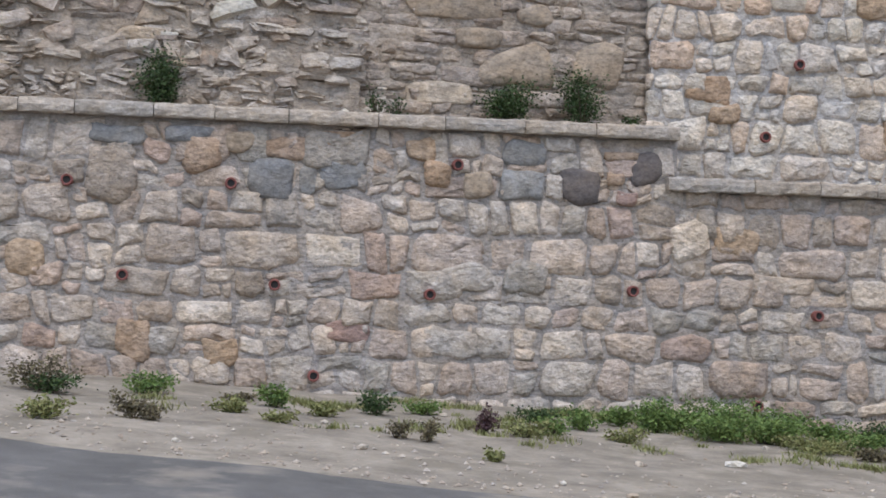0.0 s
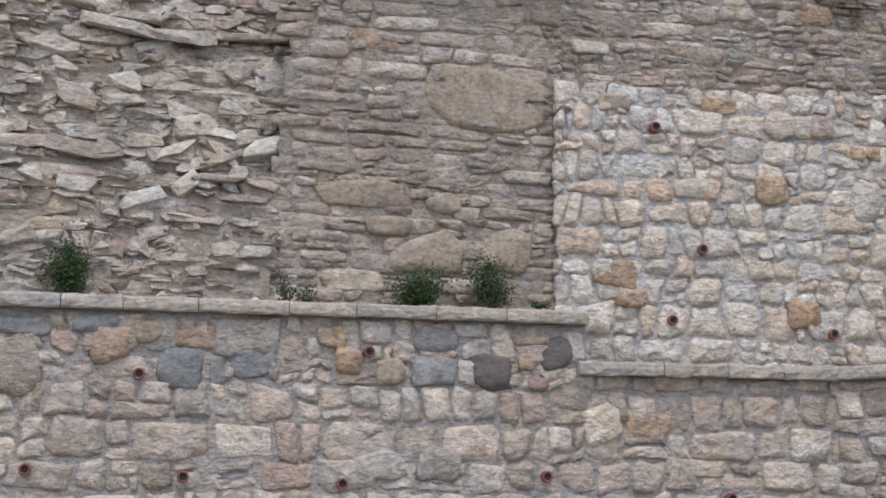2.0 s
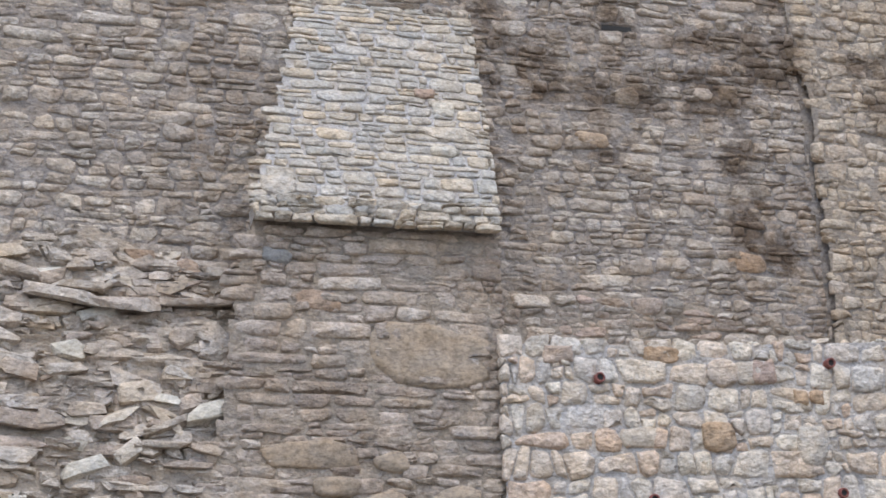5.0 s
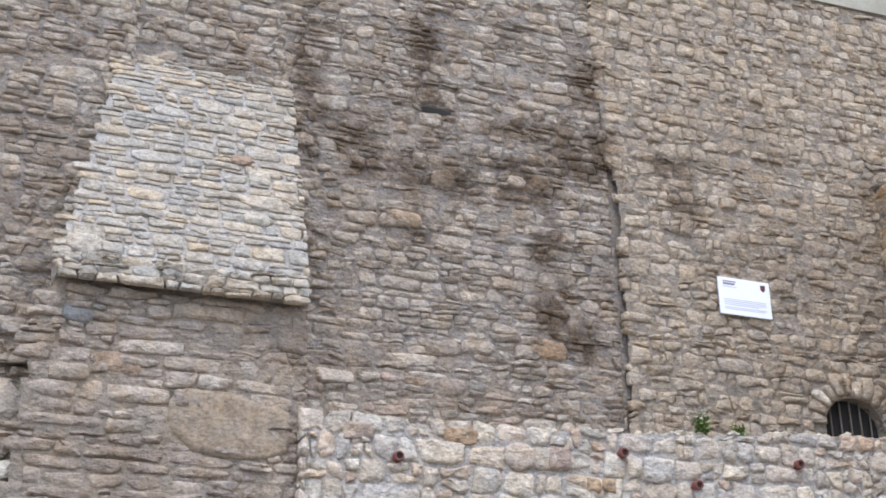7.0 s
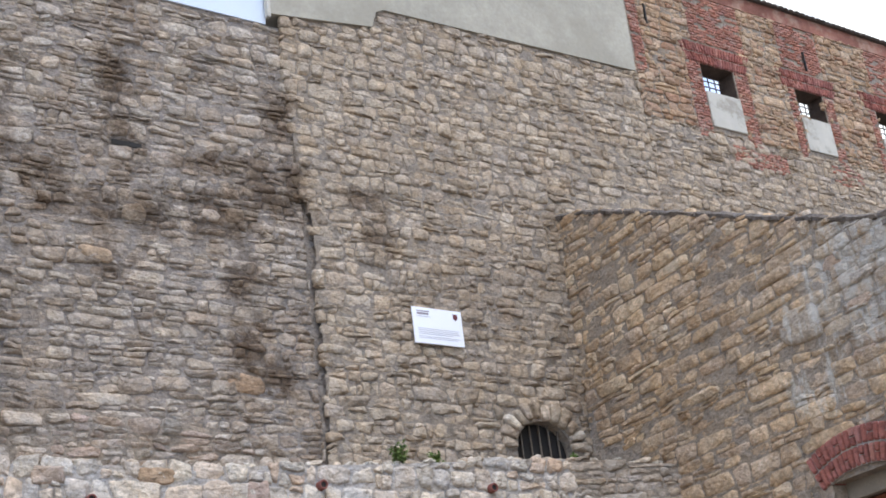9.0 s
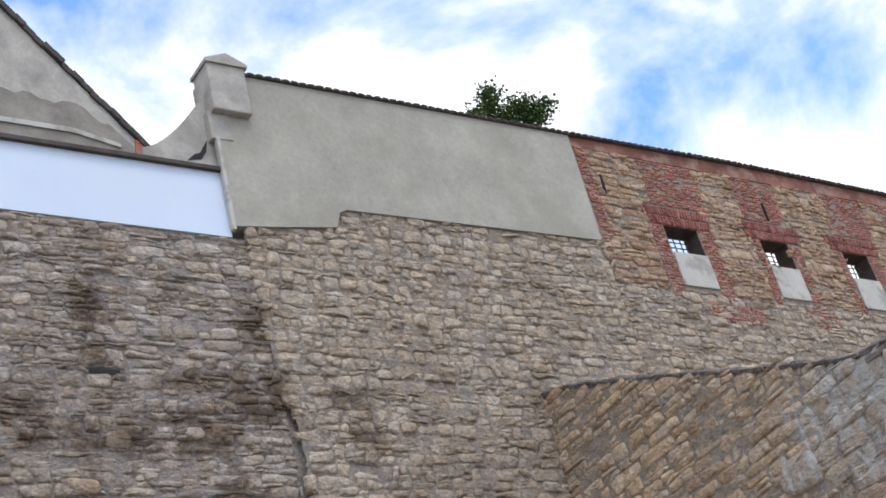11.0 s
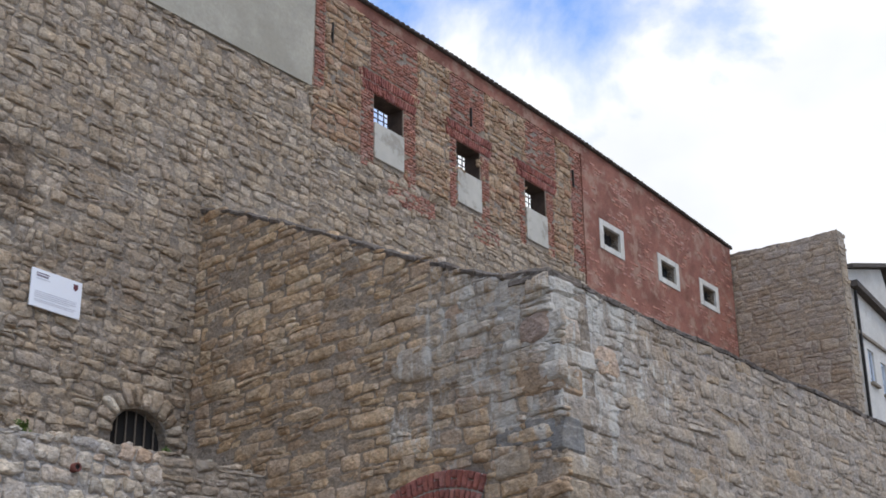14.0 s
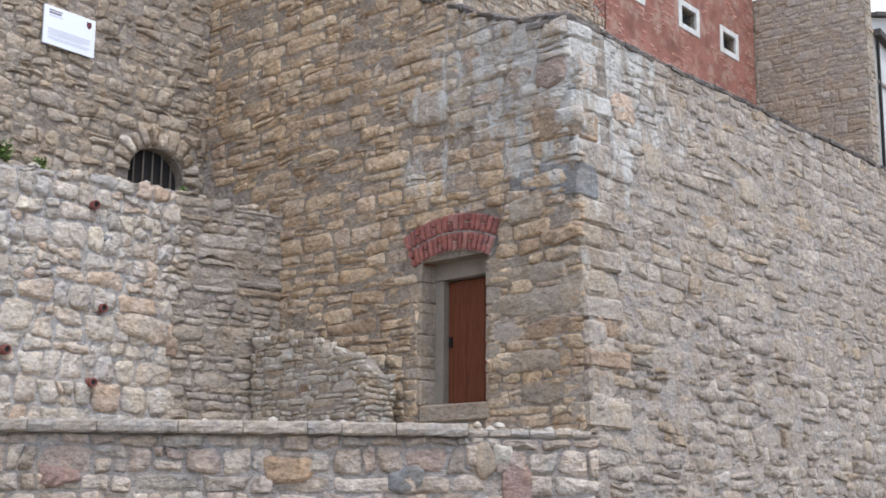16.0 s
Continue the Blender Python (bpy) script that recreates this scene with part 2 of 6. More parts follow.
MAT = dict(
    grey=stone_material("grey_sandstone", GREY, relief=0.75),
    pale=stone_material("pale_rough_stone", PALE, relief=0.85),
    old=stone_material("weathered_brown_stone", OLD, stain=(0.7, 0.64, 0.6, 0.7), relief=0.9, smear=0.35),
    soot=stone_material("sooty_brown_stone", SOOT, stain=(0.74, 0.68, 0.63, 0.7), stain_scale=0.62, relief=0.95, smear=0.4, marks=DAMP_AND_SHADE),
    tan=stone_material("tan_weathered_stone", TAN, stain=(0.7, 0.66, 0.62, 0.7), relief=0.95, smear=0.3, marks=DAMP_AND_SHADE),
    ochre=stone_material("ochre_rubble_stone", OCHRE, stain=(0.7, 0.66, 0.64, 0.7), relief=0.85, smear=0.35, washed=True),
    front=stone_material("lime_washed_tan_stone", [(0.358, 0.3, 0.232), (0.409, 0.345, 0.272), (0.318, 0.26, 0.199), (0.441, 0.38, 0.306), (0.379, 0.31, 0.232), (0.348, 0.3, 0.247), (0.389, 0.3, 0.203)], stain=(0.72, 0.68, 0.64, 0.7), relief=0.95, smear=0.75, washed=True),
    quoin=stone_material("tan_ashlar", [(0.332, 0.272, 0.199), (0.379, 0.315, 0.237), (0.307, 0.245, 0.175), (0.358, 0.305, 0.243)], relief=0.6, lichen=0.3, smear=0.3, washed=True),
    storey=stone_material("brown_storey_stone", [(0.37, 0.261, 0.164), (0.442, 0.319, 0.204), (0.32, 0.208, 0.134), (0.474, 0.354, 0.239), (0.353, 0.212, 0.138), (0.403, 0.304, 0.198)], stain=(0.72, 0.60, 0.52, 0.7), stain_scale=0.6, relief=0.9, smear=0.25),
    slate=stone_material("pale_slab_stone", SLATE, relief=0.7, lichen=0.4),
    rock=stone_material("bedded_rock", [(0.319, 0.266, 0.205), (0.383, 0.325, 0.257), (0.423, 0.365, 0.295), (0.351, 0.294, 0.229), (0.439, 0.389, 0.323), (0.295, 0.25, 0.201)], relief=1.0, smear=0.3, stain=(0.72, 0.69, 0.68, 0.8), stain_scale=1.1),
    loose=stone_material("loose_broken_stone", [(0.422, 0.378, 0.299), (0.493, 0.449, 0.37), (0.387, 0.308, 0.22), (0.458, 0.405, 0.326)], relief=0.5),
    orange=stone_material("rusty_sandstone", [(0.317, 0.218, 0.138), (0.36, 0.262, 0.171), (0.328, 0.236, 0.16), (0.301, 0.22, 0.162)], lichen=0.25, blotch=0.7, relief=0.6),
    red_stone=stone_material("reddish_stone", [(0.30, 0.205, 0.16), (0.28, 0.19, 0.155)], relief=0.6),
    blue_stone=stone_material("blue_grey_stone", [(0.20, 0.192, 0.175), (0.24, 0.23, 0.21), (0.175, 0.168, 0.155)], relief=0.45),
    dark_stone=stone_material("dark_smooth_stone", [(0.115, 0.10, 0.09), (0.13, 0.11, 0.098)], lichen=0.05, relief=0.25),
    big=stone_material("large_brown_boulder", [(0.279, 0.218, 0.155), (0.294, 0.232, 0.166)], blotch=0.7, relief=0.22, lichen=0.06, smear=0.2),
    coping=stone_material("cut_coping_stone", [(0.312, 0.262, 0.203), (0.344, 0.294, 0.234), (0.279, 0.248, 0.207), (0.316, 0.262, 0.194)], relief=0.5),
    lime=plain_material("white_lime_mortar", (0.58, 0.56, 0.52), scale=3.0, fine=40.0, relief=0.4),
    bare=plain_material("bare_grey_plaster", (0.27, 0.24, 0.205), 0.7, 1.2, 1.6, 14.0, 0.4),
    mortar=stone_material("grey_mortar", [(0.274, 0.242, 0.207), (0.315, 0.278, 0.238)], blotch=0.45, lichen=0.4, relief=0.9),
    white_mortar=stone_material("pale_mortar", [(0.344, 0.315, 0.277), (0.396, 0.363, 0.319)], blotch=0.45, lichen=0.4, relief=0.9),
    dark_mortar=stone_material("weathered_mortar", [(0.21, 0.18, 0.15), (0.242, 0.207, 0.172)], blotch=0.45, lichen=0.4, relief=0.9, marks=DAMP_AND_SHADE),
    front_mortar=stone_material("lime_washed_mortar", [(0.281, 0.242, 0.198), (0.323, 0.278, 0.228)], blotch=0.45, lichen=0.4, relief=0.9, washed=True),
    house_render=plain_material("pale_house_render", (0.58, 0.56, 0.53), 0.85, 1.05, 0.8, 12.0, 0.15, dirt=(0.42, 0.39, 0.36, 0.9, 0.5)),
    ochre_mortar=stone_material("ochre_mortar", [(0.3, 0.248, 0.189), (0.345, 0.286, 0.217)], blotch=0.45, lichen=0.4, relief=0.9, washed=True),
    tan_mortar=stone_material("tan_mortar", [(0.243, 0.203, 0.158), (0.279, 0.233, 0.181)], blotch=0.45, lichen=0.4, relief=0.9, marks=DAMP_AND_SHADE),
    render=plain_material("grey_cement_render", (0.375, 0.348, 0.292), 0.82, 1.12, 0.8, 10.0, 0.12, dirt=(0.29, 0.265, 0.215, 0.5, 0.5)),
    old_render=plain_material("stained_old_render", (0.42, 0.385, 0.34), 0.66, 1.2, 1.3, 14.0, 0.3, dirt=(0.24, 0.22, 0.19, 0.8, 0.6)),
    # white with the blue of the sky's light mixed into its colour
    white=plain_material("sky_tinted_white", (0.61, 0.68, 0.79), 0.95, 1.03, 0.6, 20.0, 0.08, dirt=(0.62, 0.62, 0.64, 1.2, 0.3)),
    white_panel=plain_material("white_board", (0.50, 0.475, 0.425), 0.85, 1.05, 1.5, 20.0, 0.08, dirt=(0.27, 0.24, 0.20, 2.2, 0.7)),
    red_render=plain_material("red_brick_wash", (0.25, 0.108, 0.08), 0.62, 1.25, 1.2, 14.0, 0.6, dirt=(0.36, 0.24, 0.185, 1.7, 0.7)),
    brick=stone_material("red_brick", [(0.24, 0.088, 0.07), (0.305, 0.12, 0.094), (0.215, 0.083, 0.068), (0.351, 0.169, 0.137)], relief=0.3, grit=40.0),
    worn_brick=stone_material("worn_red_brick", [(0.351, 0.158, 0.115), (0.403, 0.209, 0.155), (0.312, 0.145, 0.109), (0.39, 0.244, 0.19)], relief=0.5, grit=40.0),
    clay=plain_material("terracotta", (0.21, 0.078, 0.066), 0.75, 1.2, 20.0, 60.0, 0.15, 0.75),
    tile=plain_material("dark_roof_tile", (0.075, 0.062, 0.055), 0.7, 1.3, 4.0, 30.0, 0.3, 0.85),
    red_tile=plain_material("red_roof_tile", (0.40, 0.14, 0.09), 0.8, 1.15, 4.0, 30.0, 0.3, 0.8),
    iron=plain_material("dark_iron", (0.035, 0.033, 0.032), 0.8, 1.3, 20.0, 60.0, 0.2, 0.6, metal=0.6),
    rusty_iron=plain_material("rusty_grey_iron", (0.15, 0.125, 0.105), 0.8, 1.3, 20.0, 60.0, 0.2, 0.7, metal=0.3),
    # very dark brown that carries the shade inside the window openings
    reveal_shade=plain_material("shade_brown_reveal", (0.055, 0.038, 0.030), 0.7, 1.4, 4.0, 30.0, 0.3),
    concrete=plain_material("concrete_frame", (0.25, 0.215, 0.175), 0.85, 1.1, 3.0, 40.0, 0.2),
    sign=plain_material("white_enamel", (0.80, 0.81, 0.86), 0.99, 1.01, 1.0, 20.0, 0.0, 0.35),
    ink=plain_material("printed_ink", (0.24, 0.20, 0.24), 0.95, 1.05, 5.0, 50.0, 0.0, 0.5),
    faint_ink=plain_material("faint_print", (0.55, 0.55, 0.60), 0.95, 1.05, 5.0, 50.0, 0.0, 0.5),
    shield=plain_material("dark_red_shield", (0.12, 0.035, 0.04), 0.95, 1.05, 5.0, 50.0, 0.0, 0.5),
    asphalt=plain_material("worn_asphalt", (0.135, 0.128, 0.123), 0.75, 1.25, 1.6, 60.0, 0.6, 0.9, dirt=(0.26, 0.228, 0.192, 0.8, 0.85)),
    dust=plain_material("sandy_ground", (0.285, 0.245, 0.20), 0.62, 1.3, 1.7, 16.0, 1.0, 0.95, dirt=(0.20, 0.172, 0.135, 1.3, 0.8)),
    soil=plain_material("rubble_soil", (0.38, 0.33, 0.275), 0.7, 1.2, 4.0, 25.0, 0.9, 0.95),
    bark=plain_material("bark", (0.10, 0.075, 0.055), 0.7, 1.3, 12.0, 60.0, 0.6),
    # near-black colour for the shade inside bores, slots and openings
    hollow_shade=plain_material("hollow_shade", (0.03, 0.028, 0.027), 0.8, 1.2, 1.0, 10.0, 0.0),
)


def leaf_material(name, low, high):
    m, t, b = start(name, 0.6)
    t.links.new(ramp(t, piece_random(t), [(0.0, low), (1.0, high)]), b.inputs["Base Color"])
    b.inputs["Subsurface Weight"].default_value = 0.0
    return m


MAT["leaf"] = leaf_material("shrub_leaf", (0.022, 0.040, 0.014), (0.060, 0.095, 0.030))
MAT["grass"] = leaf_material("green_weed", (0.10, 0.115, 0.035), (0.25, 0.24, 0.10))
MAT["lush"] = leaf_material("lush_weed", (0.055, 0.10, 0.025), (0.16, 0.22, 0.06))
MAT["dry"] = leaf_material("dry_weed", (0.075, 0.062, 0.042), (0.17, 0.14, 0.075))
MAT["purple"] = leaf_material("purple_weed", (0.055, 0.03, 0.035), (0.11, 0.06, 0.06))
MAT["tree_leaf"] = leaf_material("tree_leaf", (0.03, 0.06, 0.015), (0.085, 0.13, 0.035))


def wood_material():
    m, t, b = start("red_brown_wood", 0.55)
    col = ramp(t, grain(t, 7.0, 6.0, 0.6, (6, 6, 0.35)), [(0.3, (0.085, 0.024, 0.010)), (0.55, (0.145, 0.044, 0.020)), (0.75, (0.18, 0.060, 0.027))])
    t.links.new(col, b.inputs["Base Color"])
    bump(t, b, grain(t, 20.0, 5.0, 0.6, (5, 5, 0.4)), 0.2, 0.01)
    return m


MAT["wood"] = wood_material()


def glass_material():
    m, t, b = start("window_glass", 0.08)
    b.inputs["Base Color"].default_value = (0.05, 0.055, 0.06, 1)
    b.inputs["Specular IOR Level"].default_value = 0.6
    return m


MAT["glass"] = glass_material()


# ---------------------------------------------------------------- building blocks
def mesh_object(name, verts, faces, material, parent=None, label="", smooth=False, origin=None):
    me = bpy.data.meshes.new(name)
    v = np.asarray(verts, dtype=float)
    if origin is not None:
        v = v - np.asarray(origin)
    me.from_pydata(v.tolist(), [], [list(map(int, f)) for f in faces])
    if smooth:
        me.polygons.foreach_set("use_smooth", [True] * len(me.polygons))
    me.materials.append(MAT[material])
    ob = new(name, me)
    if origin is not None:
        ob.location = origin
    if parent is not None:
        ob.parent = parent
    if label:
        ob["label"] = label
    return ob


def part(name, bm, material, parent=None, label="", smooth=False):
    me = bpy.data.meshes.new(name)
    bm.normal_update()
    bm.to_mesh(me)
    bm.free()
    if smooth:
        me.polygons.foreach_set("use_smooth", [True] * len(me.polygons))
    me.materials.append(MAT[material])
    ob = new(name, me)
    if parent is not None:
        ob.parent = parent
    if label:
        ob["label"] = label
    return ob


class Face:
    """A wall face: u runs along it to the right, v is the height, w comes out towards the street; batter leans it back."""

    def __init__(self, x, y, bearing, batter=0.0, v0=0.0):
        b = radians(bearing)
        self.q = np.array([x, y, 0.0])
        self.u = np.array([math.sin(b), math.cos(b), 0.0])
        self.n = np.array([math.cos(b), -math.sin(b), 0.0])
        self.batter, self.v0 = batter, v0

    def __call__(self, p):
        p = np.asarray(p, dtype=float)
        w = p[..., 2] - self.batter * (p[..., 1] - self.v0)
        out = self.q + p[..., 0:1] * self.u + w[..., None] * self.n
        out[..., 2] = p[..., 1]
        return out

    def shifted(self, w):
        f = Face(0, 0, 0, self.batter, self.v0)
        f.q, f.u, f.n = self.q + w * self.n, self.u, self.n
        return f


def at_distance(p, bearing=80.0):
    a = radians(bearing - 90)
    return Face(p * math.sin(a), p * math.cos(a), bearing)


def slab(name, face, us, vs, holes, w0, w1, material, parent=None, label=""):
    """A plate with rectangular openings through it."""
    us = sorted({*us, *(h[0] for h in holes), *(h[1] for h in holes)})
    vs = sorted({*vs, *(h[2] for h in holes), *(h[3] for h in holes)})
    def full(i, j):
        if not (0 <= i < len(us) - 1 and 0 <= j < len(vs) - 1):
            return False
        cu, cv = (us[i] + us[i + 1]) / 2, (vs[j] + vs[j + 1]) / 2
        return not any(h[0] < cu < h[1] and h[2] < cv < h[3] for h in holes)
    verts, faces = [], []
    def quad(*ps):
        k = len(verts)
        verts.extend(ps)
        faces.append((k, k + 1, k + 2, k + 3))
    for i in range(len(us) - 1):
        for j in range(len(vs) - 1):
            if not full(i, j):
                continue
            a, b, c, d = us[i], us[i + 1], vs[j], vs[j + 1]
            quad((a, c, w1), (b, c, w1), (b, d, w1), (a, d, w1))
            quad((b, c, w0), (a, c, w0), (a, d, w0), (b, d, w0))
            if not full(i - 1, j):
                quad((a, c, w0), (a, c, w1), (a, d, w1), (a, d, w0))
            if not full(i + 1, j):
                quad((b, c, w1), (b, c, w0), (b, d, w0), (b, d, w1))
            if not full(i, j - 1):
                quad((a, c, w0), (b, c, w0), (b, c, w1), (a, c, w1))
            if not full(i, j + 1):
                quad((a, d, w1), (b, d, w1), (b, d, w0), (a, d, w0))
    return mesh_object(name, face(np.array(verts)), faces, material, parent, label)


def plate(name, face, outline, w0, w1, material, parent=None, label=""):
    """An outline in u, v with thickness from w0 to w1."""
    n = len(outline)
    verts = [(u, v, w1) for u, v in outline] + [(u, v, w0) for u, v in outline]
    faces = [tuple(range(n)), tuple(range(2 * n - 1, n - 1, -1))]
    faces += [(i, i + n, (i + 1) % n + n, (i + 1) % n) for i in range(n)]
    return mesh_object(name, face(np.array(verts)), faces, material, parent, label)


def block(name, face, u0, u1, v0, v1, w0, w1, material, parent=None, label="", edge=0.012, rough=0.0, seed=0):
    """A box with worn, bevelled edges."""
    bm = bmesh.new()
    bmesh.ops.create_cube(bm, size=1.0)
    if edge:
        bmesh.ops.bevel(bm, geom=bm.edges[:], offset=0.0001, segments=1, affect="EDGES")
    rng = random.Random(seed)
    for vert in bm.verts:
        p = [0.5 + max(-0.5, min(0.5, c)) for c in vert.co]
        q = []
        for c, lo, hi, raw in zip(p, (u0, v0, w0), (u1, v1, w1), vert.co):
            e = min(edge, (hi - lo) * 0.3)
            s = lo + c * (hi - lo)
            if 0.0 < abs(abs(raw) - 0.5) < 0.01:
                s += -e if raw > 0 else e
            q.append(s + rng.uniform(-rough, rough))
        vert.co = Vector(face(np.array(q)))
    return part(name, bm, material, parent, label)


def inside(outline, u, v):
    hit, n = False, len(outline)
    for i in range(n):
        (x1, y1), (x2, y2) = outline[i], outline[(i + 1) % n]
        if (y1 > v) != (y2 > v) and u < (x2 - x1) * (v - y1) / (y2 - y1) + x1:
            hit = not hit
    return hit


def wander(u, k, seed, size):
    return size * noise.noise((u * 0.9 + seed * 3.7, k * 5.3 + seed, 0.5)) + size * 0.5 * noise.noise((u * 2.7, k * 9.1 + seed, 3.5))


def lay(outline, wide, high, seed, tall=0.25, irregular=0.3, skip=(), slope=0.0, waves=0.35):
    """Cells of a rubble wall inside an outline: four corners each. Courses wander; thick stones stand whole, others are split in two layers."""
    rng = random.Random(seed)
    u_lo, u_hi = min(p[0] for p in outline), max(p[0] for p in outline)
    v_lo, v_hi = min(p[1] for p in outline), max(p[1] for p in outline)
    rise = abs(slope) * (u_hi - u_lo)
    cells, v, k = [], v_lo - 0.02 - rise, 0
    while v < v_hi + rise:
        tallness = high * rng.uniform(0.9, 1.8)
        def line(f, u):
            low_line = v + wander(u, k, seed, high * waves)
            high_line = v + tallness + wander(u, k + 1, seed, high * waves)
            return low_line + (high_line - low_line) * f + slope * (u - u_lo)
        u, lean = u_lo - rng.uniform(0, wide), 0.0
        while u < u_hi:
            step = wide * min(2.1, max(0.45, rng.lognormvariate(-0.05, 0.38)))
            lean2 = rng.uniform(-1, 1) * tallness * 0.5 * irregular
            a, b = u, u + step
            if rng.random() < tall or tallness < high * 1.1:
                rows = [(0.0, 1.0, [a, b])]
            else:
                f, rows = rng.uniform(0.34, 0.66), []
                for lo, hi in ((0.0, f), (f, 1.0)):
                    cut = [a]
                    if step > wide * 0.75 and rng.random() < 0.5:
                        cut.append(a + step * rng.uniform(0.3, 0.7))
                    rows.append((lo, hi, cut + [b]))
            for lo, hi, cut in rows:
                s_prev = lean
                for n in range(len(cut) - 1):
                    s_next = lean2 if n == len(cut) - 2 else rng.uniform(-1, 1) * tallness * 0.4 * irregular
                    corner = [(c + s * (f - 0.5), f) for c, s, f in ((cut[n], s_prev, lo), (cut[n + 1], s_next, lo), (cut[n + 1], s_next, hi), (cut[n], s_prev, hi))]
                    cells.append(tuple((x, line(f, x)) for x, f in corner))
                    s_prev = s_next
            u, lean = b, lean2
        v += tallness
        k += 1
    good = []
    for c in cells:
        c = [(min(max(u, u_lo), u_hi), min(max(v, v_lo), v_hi)) for u, v in c]
        cu, cv = sum(p[0] for p in c) / 4, sum(p[1] for p in c) / 4
        if not inside(outline, cu, cv):
            limit = top_at(outline, cu)
            if limit is None or cv < limit or min(p[1] for p in c) > limit - 0.07:
                continue
            c = [(u, min(v, limit)) for u, v in c]
            cv = sum(p[1] for p in c) / 4
        block_out = [s for s in skip if s[0] - 0.02 < cu < s[1] + 0.02 and s[2] - 0.02 < cv < s[3] + 0.02]
        if block_out:
            s = block_out[0]
            over = max((s[0] - min(p[0] for p in c), 0), (max(p[0] for p in c) - s[1], 1), (s[2] - min(p[1] for p in c), 2), (max(p[1] for p in c) - s[3], 3))
            if len(block_out) > 1 or over[0] < 0.07:
                continue
            c = [(min(u, s[0]) if over[1] == 0 else max(u, s[1]) if over[1] == 1 else u, min(v, s[2]) if over[1] == 2 else max(v, s[3]) if over[1] == 3 else v) for u, v in c]
        good.append(c)
    return good


def top_at(outline, u):
    """Height of the outline's upper edge at u."""
    best, n = None, len(outline)
    for i in range(n):
        (x1, y1), (x2, y2) = outline[i], outline[(i + 1) % n]
        if (x1 > u) != (x2 > u):
            y = y1 + (y2 - y1) * (u - x1) / (x2 - x1)
            best = y if best is None else max(best, y)
    return best


def clip_cells(cells, outline, skip):
    """Pull corners back into the outline and out of the kept-free rectangles."""
    u_lo, u_hi = min(p[0] for p in outline), max(p[0] for p in outline)
    v_lo, v_hi = min(p[1] for p in outline), max(p[1] for p in outline)
    out = []
    for c in cells:
        c = [[min(max(u, u_lo), u_hi), min(max(v, v_lo), v_hi)] for u, v in c]
        cu, cv = sum(p[0] for p in c) / 4, sum(p[1] for p in c) / 4
        for p in c:
            for a, b, lo, hi in skip:
                if a < p[0] < b and lo < p[1] < hi:
                    ways = []
                    if cu <= a: ways.append((p[0] - a, 0, a))
                    if cu >= b: ways.append((b - p[0], 0, b))
                    if cv <= lo: ways.append((p[1] - lo, 1, lo))
                    if cv >= hi: ways.append((hi - p[1], 1, hi))
                    if ways:
                        _, axis, value = min(ways)
                        p[axis] = value
        out.append(c)
    return out


def stir(uv, seed, wide, high, amount):
    """A shared, wandering shift that makes joints crooked while neighbours still fit."""
    rng = np.random.default_rng(seed + 4000)
    out = uv.copy()
    for length, size in ((1.7, 0.17), (0.8, 0.12), (0.36, 0.035)):
        for axis, unit in ((0, wide * 0.36), (1, high)):
            for _ in range(3):
                a = rng.uniform(0, 2 * np.pi)
                k = 2 * np.pi / (length * 0.5 * (wide + high) * rng.uniform(0.8, 1.3))
                out[..., axis] += amount * size * unit * 0.7 * np.sin(k * (math.cos(a) * uv[..., 0] + math.sin(a) * uv[..., 1]) + rng.uniform(0, 6.28))
    return out


